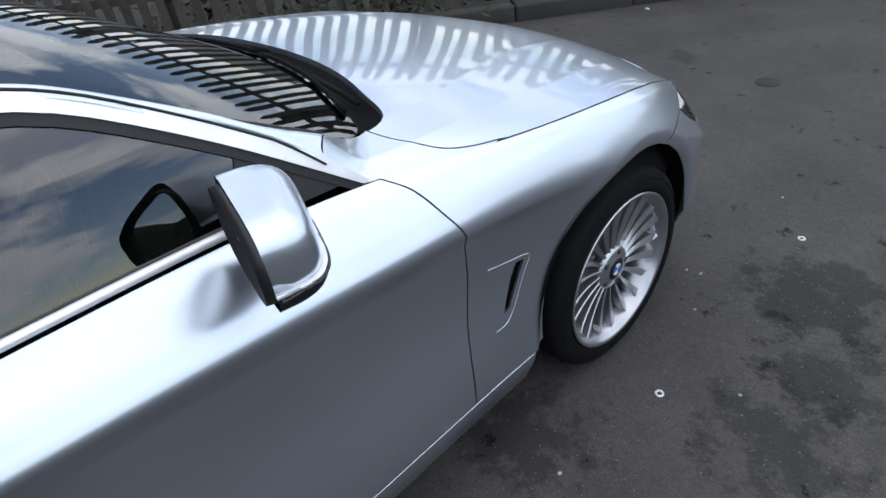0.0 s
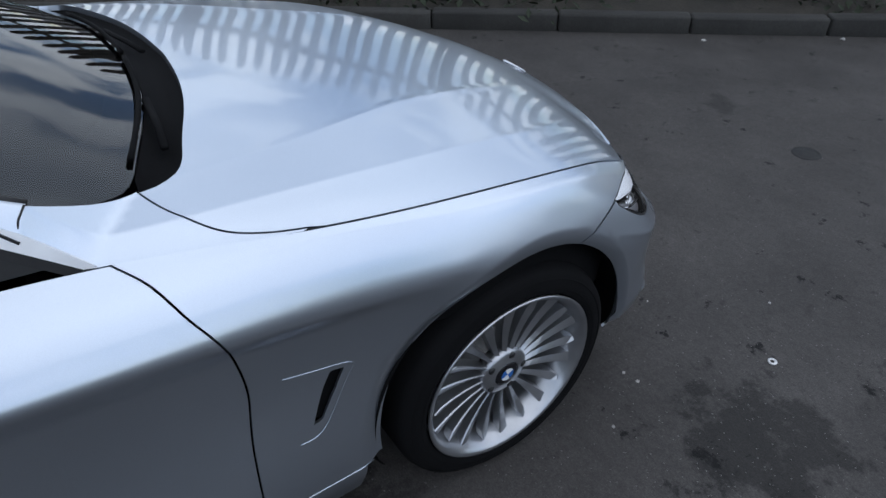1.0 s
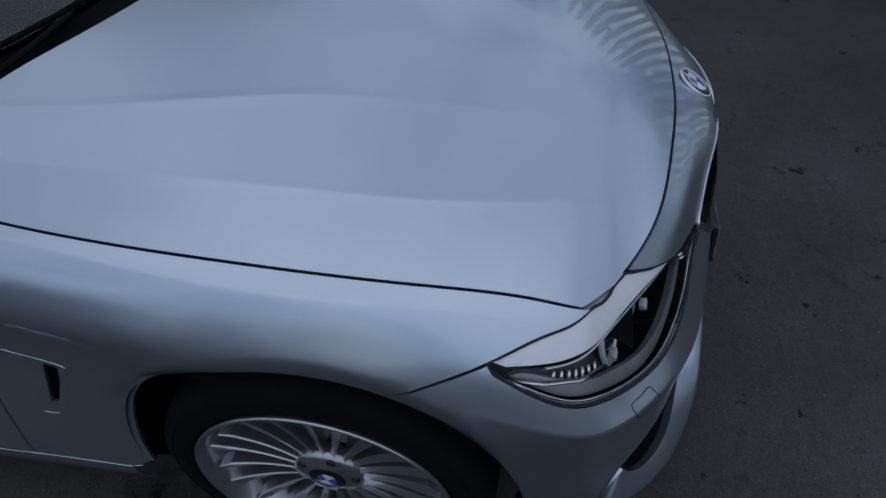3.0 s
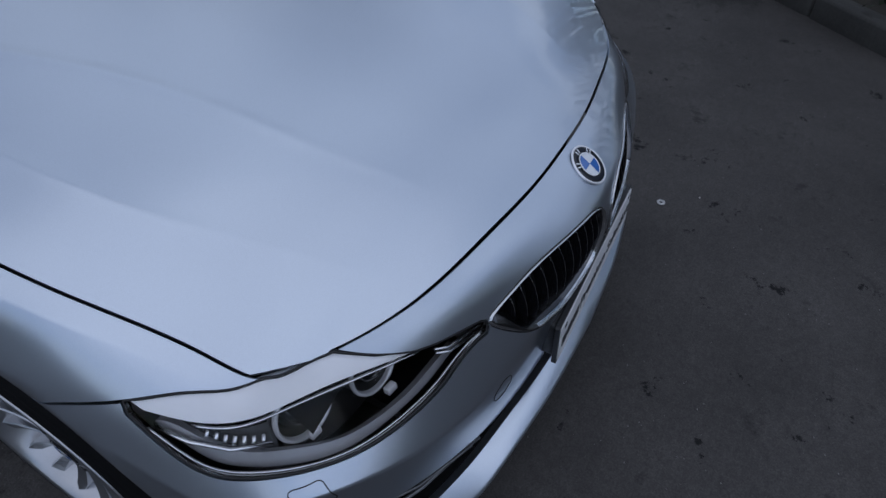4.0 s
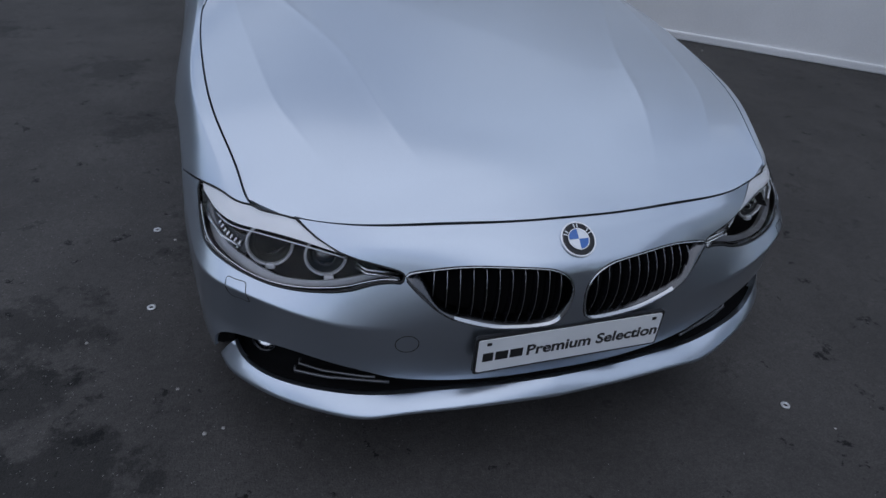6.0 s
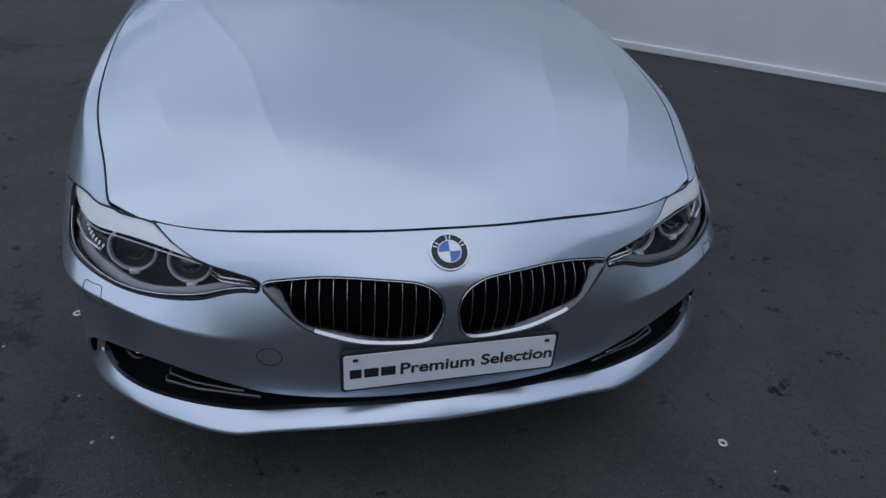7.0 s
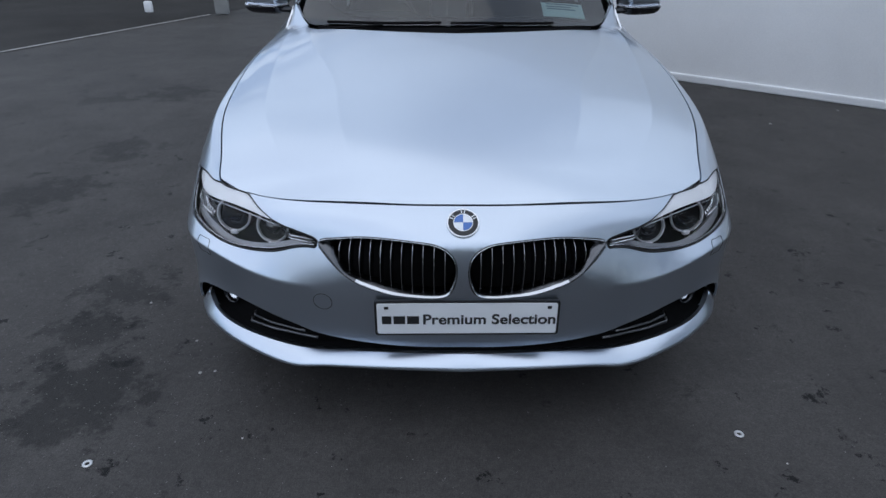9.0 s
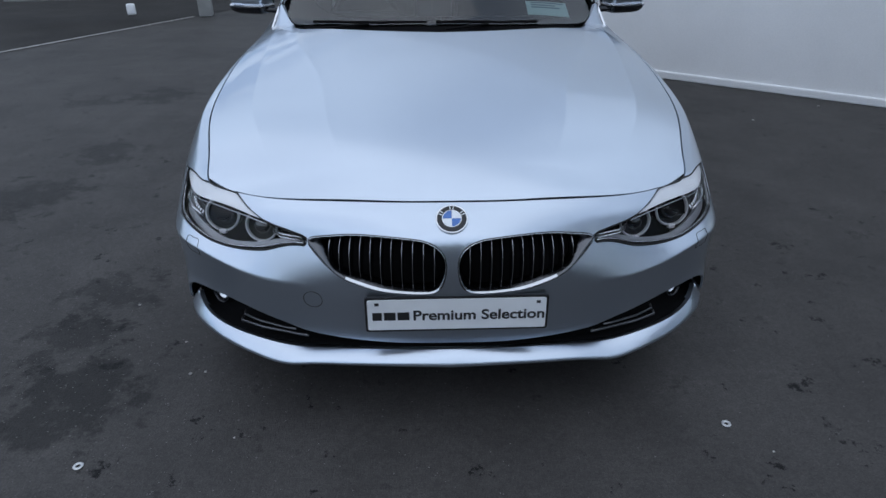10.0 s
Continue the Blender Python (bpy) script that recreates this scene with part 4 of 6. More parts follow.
# ---- front details ----
def placed(s, v, lift=0.0):
    """A point on the body and the turn that sets local z along its outward normal, local y upwards."""
    sv = np.array([[s, v]])
    e = 1e-3
    p = body(sv)[0]
    n = Vector(np.cross(body(sv + (0, e))[0] - body(sv - (0, e))[0], body(sv + (e, 0))[0] - body(sv - (e, 0))[0])).normalized()
    if n.y < 0 and abs(s) < 0.9:
        n = -n
    across = Vector((0, 0, 1)).cross(n).normalized()
    up = n.cross(across)
    m = Matrix((across, up, n)).transposed().to_4x4()
    m.translation = Vector(p) + n * lift
    return m


def on_body(loop, lift=0.0):
    """Points on the body's surface, lifted along its normal."""
    sv = np.array(loop, float)
    e = 1e-3
    p = body(sv)
    n = np.cross(body(sv + (e, 0)) - body(sv - (e, 0)), body(sv + (0, e)) - body(sv - (0, e)))
    n /= np.linalg.norm(n, axis=1)[:, None] + 1e-12
    return p + n * lift


def line_on_body(name, loop, radius, mat, parent, lift=0.0, closed=False, sides=6, label=""):
    bm = bmesh.new()
    tube(bm, [tuple(p) for p in on_body(loop, lift)], radius, sides, closed)
    return part(name, bm, mat, parent, label)


# the frame's chrome again, with the dark ground it mirrors put into the colour
CHEEK = material("smoked_chrome", (0.13, 0.132, 0.14), rough=0.22, metal=1.0, stain=0.08, stain_scale=14)
GRILLE_CHROME = material("dark_chrome", (0.60, 0.61, 0.63), rough=0.16, metal=1.0, stain=0.06, stain_scale=14)
SLAT_EDGE = material("slat_edge", (0.42, 0.42, 0.43), rough=0.25, metal=1.0, stain=0.1, stain_scale=20)
# radiator grilles: a bright frame, upright slats, a back near-black in place of shade
def radiator_grille():
    """The pair of rounded openings beside the middle; built for the right and mirrored."""
    # a wide bright surround: a thin top, a fuller foot, and a broad slanting cheek at the outer end
    def ease(t):
        t = min(max(t, 0.0), 1.0)
        return t * t * (3 - 2 * t)

    reach = np.array([0.0065 + 0.0035 * ease((v - 0.15) / 0.05) + 0.017 * ease((s - 0.335) / 0.06) * ease((v - 0.098) / 0.02) for s, v in KIDNEY])
    inward = shrink(KIDNEY, 1.0) - KIDNEY
    bm = bmesh.new()
    rings = []
    for share, lift in ((-0.12, -0.006), (0.0, 0.002), (0.14, 0.0045), (0.30, 0.0035), (0.60, -0.004), (0.95, -0.013), (1.04, -0.018), (1.06, -0.040)):
        rings.append([bm.verts.new(p) for p in on_body(KIDNEY + inward * (reach * share)[:, None], lift)])
    for a, b in zip(rings, rings[1:]):
        for k in range(len(a)):
            n = (k + 1) % len(a)
            bm.faces.new((a[k], a[n], b[n], b[k]))
    bmesh.ops.recalc_face_normals(bm, faces=bm.faces[:])
    bm.faces.ensure_lookup_table()
    for i, f in enumerate(bm.faces):
        row, at = divmod(i, len(KIDNEY))
        # cheek and inner rings take the chrome with the painted-in dark reflection
        f.material_index = 1 if row > 3 or (row > 1 and KIDNEY[at][0] > 0.30 and KIDNEY[at][1] > 0.10) else 0
    frame_part = part("grille_frame", bm, [GRILLE_CHROME, CHEEK], car, "chrome rim of a rounded radiator grille")
    bm = bmesh.new()
    tube(bm, [tuple(p) for p in on_body(shrink(KIDNEY, -0.001), -0.002)], 0.0028, 6, closed=True)
    part("grille_seal", bm, GLOSS_BLACK, frame_part)
    inner_loop = KIDNEY + inward * (reach - 0.001)[:, None]
    slats = []
    for i in range(11):
        s = 0.049 + 0.0300 * i
        lean = 0.006 * (i / 10)
        inside_v = [v for v in np.linspace(0.08, 0.24, 161) if inside(np.array([[s, v]]), inner_loop)[0]]
        if not inside_v:
            continue
        v0, v1 = inside_v[0] - 0.004, inside_v[-1] + 0.004
        bm = bmesh.new()
        ring = []
        for t in np.linspace(0, 1, 9):
            v = v0 + (v1 - v0) * t
            bulge = -0.006 - 0.012 * (1 - math.sin(math.pi * min(max(t, 0.0), 1.0)))
            front, deep = on_body([(s + lean * t, v)], bulge + 0.004)[0], on_body([(s + lean * t, v)], bulge - 0.022)[0]
            w = 0.0017 * (0.55 + 0.45 * math.sin(math.pi * t))
            ring.append([bm.verts.new((front[0] - w * 0.5, front[1], front[2])), bm.verts.new((front[0] + w * 0.5, front[1], front[2])),
                         bm.verts.new((deep[0] + w * 1.6, deep[1], deep[2])), bm.verts.new((deep[0] - w * 1.6, deep[1], deep[2]))])
        for a, b in zip(ring, ring[1:]):
            for j in range(4):
                bm.faces.new((a[j], a[(j + 1) % 4], b[(j + 1) % 4], b[j]))
        bm.faces.new(ring[0]), bm.faces.new(ring[-1][::-1])
        bmesh.ops.recalc_face_normals(bm, faces=bm.faces[:])
        # only the leading edge of a slat is bright
        front_ids = {v for r in ring for v in r[:2]}
        for f in bm.faces:
            f.material_index = 0 if all(v in front_ids for v in f.verts) else 1
        slats.append(part("slat", bm, [SLAT_EDGE, GLOSS_BLACK], frame_part, smooth=False))
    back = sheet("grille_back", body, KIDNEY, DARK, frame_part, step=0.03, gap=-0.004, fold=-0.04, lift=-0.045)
    return frame_part


def mirror_part(ob, parent):
    """A part with its own parts, mirrored to the car's left."""
    twin = left_of(ob)
    twin.parent = parent
    for child in list(ob.children):
        mirror_part(child, twin)
    return twin


grille = radiator_grille()
mirror_part(grille, car)


# headlights
LENS_DARK = material("lamp_housing", (0.007, 0.007, 0.0072), rough=0.5, spec=0.25, stain=0.3, stain_scale=25)
BROW = material("silvered_brow", (0.92, 0.93, 0.95), rough=0.30, metal=0.12, stain=0.05, stain_scale=12)
REFLECTOR = material("bright_reflector", (0.75, 0.76, 0.78), rough=0.16, metal=1.0, stain=0.1, stain_scale=30)
LAMP_PANEL = material("dark_grey_lamp_panel", (0.045, 0.046, 0.049), rough=0.35, metal=0.4, stain=0.2, stain_scale=20)
LAMP_GREY = material("grey_lamp_trim", (0.32, 0.325, 0.34), rough=0.35, metal=0.5, stain=0.15, stain_scale=18)
RING = material("grey_light_guide", (0.66, 0.67, 0.69), rough=0.2, metal=0.3, stain=0.1, stain_scale=30)
PROJECTOR = material("projector_glass", (0.01, 0.011, 0.013), rough=0.04, stain=0.1, coat=1.0, spec=0.8)


def headlight():
    cover = sheet("headlight", body, HEADLIGHT, LAMP_GLASS, car, step=0.02, gap=0.004, fold=0.006, lift=-0.001, label="clear headlight with two round lamps")
    cover.visible_shadow = False
    sheet("housing", body, HEADLIGHT, LENS_DARK, cover, step=0.02, gap=0.005, fold=-0.112, lift=-0.122)
    brow_low = [(1.07, 0.108), (1.02, 0.098), (0.98, 0.088), (0.93, 0.072), (0.85, 0.049), (0.77, 0.041), (0.69, 0.045), (0.62, 0.057), (0.565, 0.070), (0.53, 0.079)]
    brow_loop = np.vstack([smooth_line(HEADLIGHT_TOP, 20), smooth_line(brow_low, 30), HEADLIGHT_IN[3:]])
    sheet("brow", body, brow_loop, BROW, cover, step=0.015, gap=0.003, fold=0.02, lift=-0.006, label="silvered brow strip")
    rim_line = smooth_line([(1.06, 0.124), (1.01, 0.132), (0.96, 0.136), (0.90, 0.133), (0.83, 0.133), (0.75, 0.136), (0.68, 0.135), (0.61, 0.132), (0.56, 0.129), (0.53, 0.125), (0.49, 0.119), (0.455, 0.117), (0.428, 0.118)], 50)
    upper_line = smooth_line([(0.455, 0.112), (0.50, 0.111), (0.55, 0.116), (0.60, 0.121), (0.68, 0.122), (0.75, 0.119), (0.83, 0.112), (0.90, 0.113), (0.97, 0.113), (1.03, 0.112), (1.05, 0.117)], 40)
    sheet("lower_trim", body, np.vstack([rim_line, upper_line]), LAMP_GREY, cover, step=0.015, gap=0.0, fold=0.012, lift=-0.022)
    bm = bmesh.new()
    tube(bm, [tuple(p) for p in on_body(rim_line, -0.006)], 0.0020, 6)
    part("lower_rim", bm, REFLECTOR, cover, "bright rim line")
    for v in (0.1025, 0.1095):
        bm = bmesh.new()
        tube(bm, [tuple(p) for p in on_body([(0.535, v - 0.016), (0.507, v - 0.002), (0.429, v + 0.005)], -0.007)], 0.0030, 6)
        part("inner_bar", bm, REFLECTOR, cover, "bright bar at the inner tip")
    for p, r, m_at in (((0.688, 0.511, 0.619), 0.052, (0.689, 0.512, 0.564)), ((0.565, 0.550, 0.597), 0.048, (0.561, 0.568, 0.552))):
        p = Vector(p)
        axis = Vector((0.14, 0.94, 0.22)).normalized()
        m = Matrix.Translation(p) @ axis.to_track_quat("Z", "Y").to_matrix().to_4x4()
        bm = bmesh.new()
        lathe(bm, [(r * 1.03, -0.004), (r * 1.06, 0.0), (r * 1.02, 0.005), (r * 0.95, 0.005), (r * 0.915, 0.0), (r * 0.90, -0.005)], 40, m)
        ring = part("light_ring", bm, RING, cover, "pale ring round the lamp")
        bm = bmesh.new()
        lathe(bm, [(0.002, 0.010), (r * 0.3, 0.008), (r * 0.52, 0.001), (r * 0.66, -0.012), (r * 0.72, -0.028)], 40, m)
        part("projector_lens", bm, PROJECTOR, ring, "dark glass projector lens")
        bm = bmesh.new()
        lathe(bm, [(r * 1.00, -0.045), (r * 1.00, -0.004), (r * 0.90, -0.006), (r * 0.80, -0.016), (r * 0.76, -0.016), (r * 0.72, -0.030)], 40, m)
        part("lens_bezel", bm, LENS_DARK, ring)
        # chrome block drawn white: the sky it mirrors is put into its colour
        bm = bmesh.new()
        box(bm, (0.022, 0.014, 0.014), Matrix.Translation(Vector(m_at) + axis * 0.012) @ m.to_3x3().to_4x4(), bevel=0.003)
        part("light_marker", bm, BROW, ring, "small white block under the ring, a chrome glint in its colour")
    # grey inner panel towards the wing, and a second bright line under the brow
    outer_panel = np.vstack([smooth_line([(1.06, 0.116), (1.00, 0.106), (0.93, 0.092), (0.86, 0.074)], 14), [(0.845, 0.118), (0.90, 0.122), (0.97, 0.124), (1.04, 0.122)]])
    sheet("inner_panel", body, outer_panel, LAMP_PANEL, cover, step=0.015, gap=0.0, fold=0.01, lift=-0.036, label="grey panel beside the lamps")
    bm = bmesh.new()
    tube(bm, [tuple(p) for p in on_body(smooth_line([(1.0, 0.099), (0.93, 0.080), (0.85, 0.056), (0.77, 0.048), (0.69, 0.052), (0.62, 0.063), (0.56, 0.077)], 30), -0.016)], 0.0028, 6, flat=0.7)
    part("brow_edge", bm, REFLECTOR, cover)
    for i in range(7):
        s = 0.975 - i * 0.017
        bm = bmesh.new()
        tube(bm, [tuple(p) for p in on_body([(s, 0.102 - i * 0.002), (s + 0.004, 0.120)], -0.030)], 0.0042, 5)
        part("indicator_rib", bm, REFLECTOR, cover)
    bm = bmesh.new()
    tube(bm, [tuple(p) for p in on_body([(1.06, 0.126), (1.0, 0.121), (0.93, 0.110), (0.86, 0.098)], -0.016)], 0.0045, 6, flat=0.6)
    part("corner_strip", bm, REFLECTOR, cover)
    return cover


lamp = headlight()
left_lamp = mirror_part(lamp, car)
left_lamp.visible_shadow = False
both(line_on_body("lamp_seal", shrink(HEADLIGHT, 0.001), 0.0028, SEALANT, car, lift=-0.0035, closed=True))

# badge: plain quarters in blue and white in a dark ring
BADGE_BLUE = material("badge_blue", (0.02, 0.12, 0.42), rough=0.2, stain=0.05, coat=1.0)
BADGE_WHITE = material("badge_white", (0.78, 0.8, 0.82), rough=0.2, stain=0.04, coat=1.0)


def badge(m, r, parent):
    bm = bmesh.new()
    lathe(bm, [(r * 0.94, -0.002), (r, 0.001), (r * 0.99, 0.003), (r * 0.93, 0.0042), (r * 0.90, 0.003)], 48, m)
    rim = part("badge", bm, SATIN, parent, "round badge of plain blue and white quarters")
    bm = bmesh.new()
    lathe(bm, [(r * 0.91, 0.0026), (r * 0.60, 0.0040), (r * 0.57, 0.0036)], 48, m)
    part("badge_ring", bm, GLOSS_BLACK, rim)
    bm = bmesh.new()
    lathe(bm, [(r * 0.60, 0.0034), (r * 0.60, 0.0050), (r * 0.555, 0.0050), (r * 0.555, 0.0034)], 48, m, closed=True)
    part("badge_inner_rim", bm, SATIN, rim)
    for q in range(4):
        bm = bmesh.new()
        mid = bm.verts.new(m @ Vector((0, 0, 0.0052)))
        arc = [bm.verts.new(m @ Vector((r * 0.555 * math.cos(a), r * 0.555 * math.sin(a), 0.0046))) for a in np.linspace(q * math.pi / 2 + 0.02, (q + 1) * math.pi / 2 - 0.02, 10)]
        for a, b in zip(arc, arc[1:]):
            bm.faces.new((mid, a, b))
        part("badge_quarter", bm, BADGE_WHITE if q % 2 == 0 else BADGE_BLUE, rim)
    # pale marks on the dark ring
    for a in (150, 90, 30):
        bm = bmesh.new()
        for k in (-7, 7):
            box(bm, (r * 0.055, r * 0.22, 0.0008), m @ pose(0, 0, 0, 0, 0, a - 90 + k) @ pose(0, r * 0.75, 0.0040))
        part("badge_mark", bm, BADGE_WHITE, rim, smooth=False)
    return rim


badge(placed(0.0, 0.052, 0.001), 0.045, car)

# dealer's plate, with its mounting plinth
PLATE_WHITE = material("plate_white", (0.74, 0.75, 0.76), rough=0.35, stain=0.04, stain_scale=15)
PLATE_INK = material("plate_black", (0.015, 0.015, 0.016), rough=0.45, stain=0.1)
PLATE_AT = pose(-0.0145, 0.756, 0.415, 88, 0.0, 180.6)


def rounded_plate(bm, w, h, d, r, m):
    loop = []
    for cx, cy, a0 in ((w / 2 - r, h / 2 - r, 0), (-w / 2 + r, h / 2 - r, 90), (-w / 2 + r, -h / 2 + r, 180), (w / 2 - r, -h / 2 + r, 270)):
        loop += [(cx + r * math.cos(radians(a0 + a)), cy + r * math.sin(radians(a0 + a))) for a in (0, 30, 60, 90)]
    low = [bm.verts.new(m @ Vector((x, y, 0))) for x, y in loop]
    high = [bm.verts.new(m @ Vector((x, y, d))) for x, y in loop]
    bm.faces.new(high), bm.faces.new(low[::-1])
    for i in range(len(loop)):
        j = (i + 1) % len(loop)
        bm.faces.new((low[i], low[j], high[j], high[i]))


bm = bmesh.new()
rounded_plate(bm, 0.524, 0.113, 0.010, 0.008, PLATE_AT)
plate = part("number_plate", bm, BLACK, car, "white dealer plate with black lettering in a black surround", smooth=False)
bm = bmesh.new()
rounded_plate(bm, 0.510, 0.099, 0.003, 0.006, PLATE_AT @ pose(0, 0, 0.0095))
part("plate_face", bm, PLATE_WHITE, plate, "white plate face", smooth=False)


def lettering(text, size, m, mat, parent, name="lettering", bold=0.0):
    curve = bpy.data.curves.new(name, "FONT")
    curve.body, curve.size, curve.extrude, curve.offset = text, size, 0.0004, bold
    curve.align_x, curve.align_y = "LEFT", "CENTER"
    temp = bpy.data.objects.new(name, curve)
    scene.collection.objects.link(temp)
    me = bpy.data.meshes.new_from_object(temp.evaluated_get(bpy.context.evaluated_depsgraph_get()))
    bpy.data.objects.remove(temp)
    bpy.data.curves.remove(curve)
    me.transform(m)
    me.materials.append(mat)
    ob = new(name, me)
    ob.parent = parent
    return ob, me


words, words_mesh = lettering("Premium Selection", 0.0455, Matrix.Identity(4), PLATE_INK, plate, bold=0.0011)
wide = max(v.co.x for v in words_mesh.vertices) - min(v.co.x for v in words_mesh.vertices)
words_mesh.transform(PLATE_AT @ pose(-0.127, -0.004, 0.0128) @ Matrix.Diagonal((0.376 / wide, 1.0, 1, 1)))
tagged(words, label="black lettering on the plate")
for x, w in ((-0.228, 0.027), (-0.192, 0.033), (-0.153, 0.034)):
    bm = bmesh.new()
    box(bm, (w, 0.026, 0.0008), PLATE_AT @ pose(x, -0.004, 0.0130))
    part("word_bar", bm, PLATE_INK, plate, "plain black bar", smooth=False)
for x in (-0.228, 0.232):
    bm = bmesh.new()
    box(bm, (0.012, 0.009, 0.0008), PLATE_AT @ pose(x, 0.036, 0.0130))
    part("small_mark", bm, PLATE_INK, plate, smooth=False)
bm = bmesh.new()
box(bm, (0.50, 0.095, 0.035), PLATE_AT @ pose(0, 0, -0.016), bevel=0.008)
part("plate_mount", bm, BLACK, plate)

# towing-eye cover, headlamp washer covers, wing vents
tow = from_front([(0.401 + 0.0275 * math.cos(a), 0.4385 + 0.0275 * math.sin(a)) for a in np.linspace(0, 2 * math.pi, 32, endpoint=False)])
line_on_body("towing_cover", tow, 0.0011, SEALANT, car, closed=True, label="round towing-eye cover outline")
jet = smooth_line([(0.846, 0.164), (0.822, 0.161), (0.799, 0.159), (0.789, 0.180), (0.780, 0.203), (0.802, 0.204), (0.832, 0.205), (0.842, 0.184)], 40, closed=True)
both(line_on_body("washer_cover", jet, 0.0010, SEALANT, car, closed=True))
both(line_on_body("vent_lip", smooth_line([(1.985, 0.315), (1.92, 0.322), (1.857, 0.327), (1.846, 0.334), (1.856, 0.352), (1.89, 0.402), (1.93, 0.447), (1.955, 0.458), (1.985, 0.459)], 50), 0.0010, PAINT, car, lift=0.0))
both(sheet("vent_back", body, shrink(VENT, -0.01), DARK, car, step=0.02, gap=0, fold=0, lift=-0.014))
both(line_on_body("sill_strip", [(s, SILL + 0.001) for s in np.linspace(1.84, s_at(1, -2.40, 0.57), 60)], 0.0018, PAINT, car, lift=0.0, label="thin sill line"))

# lower lip
# a shelf that juts out under the bumper, dips where it turns, and climbs to the corners
LIP_UP = [(0.000, 0.752, 0.277), (0.200, 0.737, 0.270), (0.350, 0.715, 0.263), (0.450, 0.698, 0.256), (0.540, 0.680, 0.263), (0.640, 0.655, 0.284), (0.715, 0.622, 0.303), (0.758, 0.592, 0.322), (0.780, 0.570, 0.345), (0.791, 0.552, 0.374)]
LIP_LOW = [(0.000, 0.780, 0.238), (0.200, 0.768, 0.236), (0.330, 0.752, 0.230), (0.430, 0.736, 0.221), (0.500, 0.722, 0.212), (0.600, 0.688, 0.226), (0.700, 0.643, 0.252), (0.785, 0.589, 0.286), (0.814, 0.558, 0.304), (0.827, 0.531, 0.320)]
up_line, low_line = smooth_line(LIP_UP, 60), smooth_line(LIP_LOW, 60)
lip_rows = []
for k in range(60):
    a, b = Vector(up_line[k]), Vector(low_line[k])
    out = Vector((a.x * 0.35, 0.5, 0)).normalized()
    up = Vector((0, 0, 1))
    b += (out * 0.012 + up * 0.013) * min((59 - k) / 12, 1) * min(0.35 + k / 40, 1)
    deep = 1 - 0.8 * min(max((k - 42) / 14, 0), 1)
    lip_rows.append([a - out * 0.085 * deep - up * 0.030 * deep, a - out * 0.010 - up * 0.004, a, a.lerp(b, 0.3) + up * 0.0035, a.lerp(b, 0.65) + up * 0.0035, a.lerp(b, 0.88) + up * 0.002, b, b - up * 0.007 - out * 0.001,
                     b - out * 0.012 - up * 0.018, b - out * (0.012 + 0.038 * deep) - up * 0.028, b - out * 0.16 * deep - up * 0.02])
bm = bmesh.new()
grid = [[bm.verts.new((-p.x, p.y, p.z)) for p in row] for row in lip_rows[:0:-1]] + [[bm.verts.new(p) for p in row] for row in lip_rows]
for a, b in zip(grid, grid[1:]):
    for j in range(len(a) - 1):
        bm.faces.new((a[j], b[j], b[j + 1], a[j + 1]))
bmesh.ops.recalc_face_normals(bm, faces=bm.faces[:])
for a, b in zip(grid, grid[1:]):
    for j in (2, 7):
        e = bm.edges.get((a[j], b[j]))
        if e:
            e.smooth = False
bm.faces.new(grid[0]), bm.faces.new(grid[-1][::-1])
lip = part("front_lip", bm, PAINT, car, "silver lower lip of the bumper")

# recess between bumper and lip, its shade put into near-black walls, with its insets
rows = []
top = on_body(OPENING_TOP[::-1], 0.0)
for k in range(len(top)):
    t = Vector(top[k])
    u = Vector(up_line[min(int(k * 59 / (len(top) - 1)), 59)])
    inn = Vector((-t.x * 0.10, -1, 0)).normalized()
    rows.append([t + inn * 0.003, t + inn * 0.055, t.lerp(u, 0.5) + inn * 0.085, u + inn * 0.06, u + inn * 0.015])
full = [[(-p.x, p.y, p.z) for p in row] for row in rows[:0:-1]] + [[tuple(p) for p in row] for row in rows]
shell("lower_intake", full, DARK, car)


def fog_lamp():
    m = Matrix.Translation((0.722, 0.556, 0.362)) @ Vector((0.45, 0.87, 0.10)).normalized().to_track_quat("Z", "Y").to_matrix().to_4x4()
    bm = bmesh.new()
    lathe(bm, [(0.030, -0.02), (0.032, -0.002), (0.030, 0.002), (0.027, 0.001), (0.023, -0.012)], 32, m)
    ob = part("fog_lamp", bm, GLOSS_BLACK, car, "small round fog lamp in a dark rim")
    bm = bmesh.new()
    lathe(bm, [(0.002, 0.001), (0.015, 0.0), (0.027, -0.004)], 32, m)
    part("fog_lens", bm, LAMP_GLASS, ob)
    bm = bmesh.new()
    lathe(bm, [(0.002, -0.022), (0.02, -0.016), (0.028, -0.006)], 32, m)
    part("fog_reflector", bm, REFLECTOR, ob)
    return ob


mirror_part(fog_lamp(), car)
BLADE_GREY = material("grey_intake_blade", (0.15, 0.153, 0.16), rough=0.3, metal=0.7, stain=0.1, stain_scale=20)
for za, zb, xa, xb, r in ((0.314, 0.313, 0.644, 0.499, 0.0032), (0.291, 0.288, 0.656, 0.463, 0.0042)):
    bm = bmesh.new()
    tube(bm, [(xa - 0.004, 0.596, za + 0.012), (xa, 0.602, za), (xa * 0.6 + xb * 0.4, 0.640, za), (xb, 0.676, zb), (xb - 0.03, 0.690, zb + 0.004)], r, 8)
    both(part("intake_blade", bm, BLADE_GREY, car, "bright bar in the lower intake"))


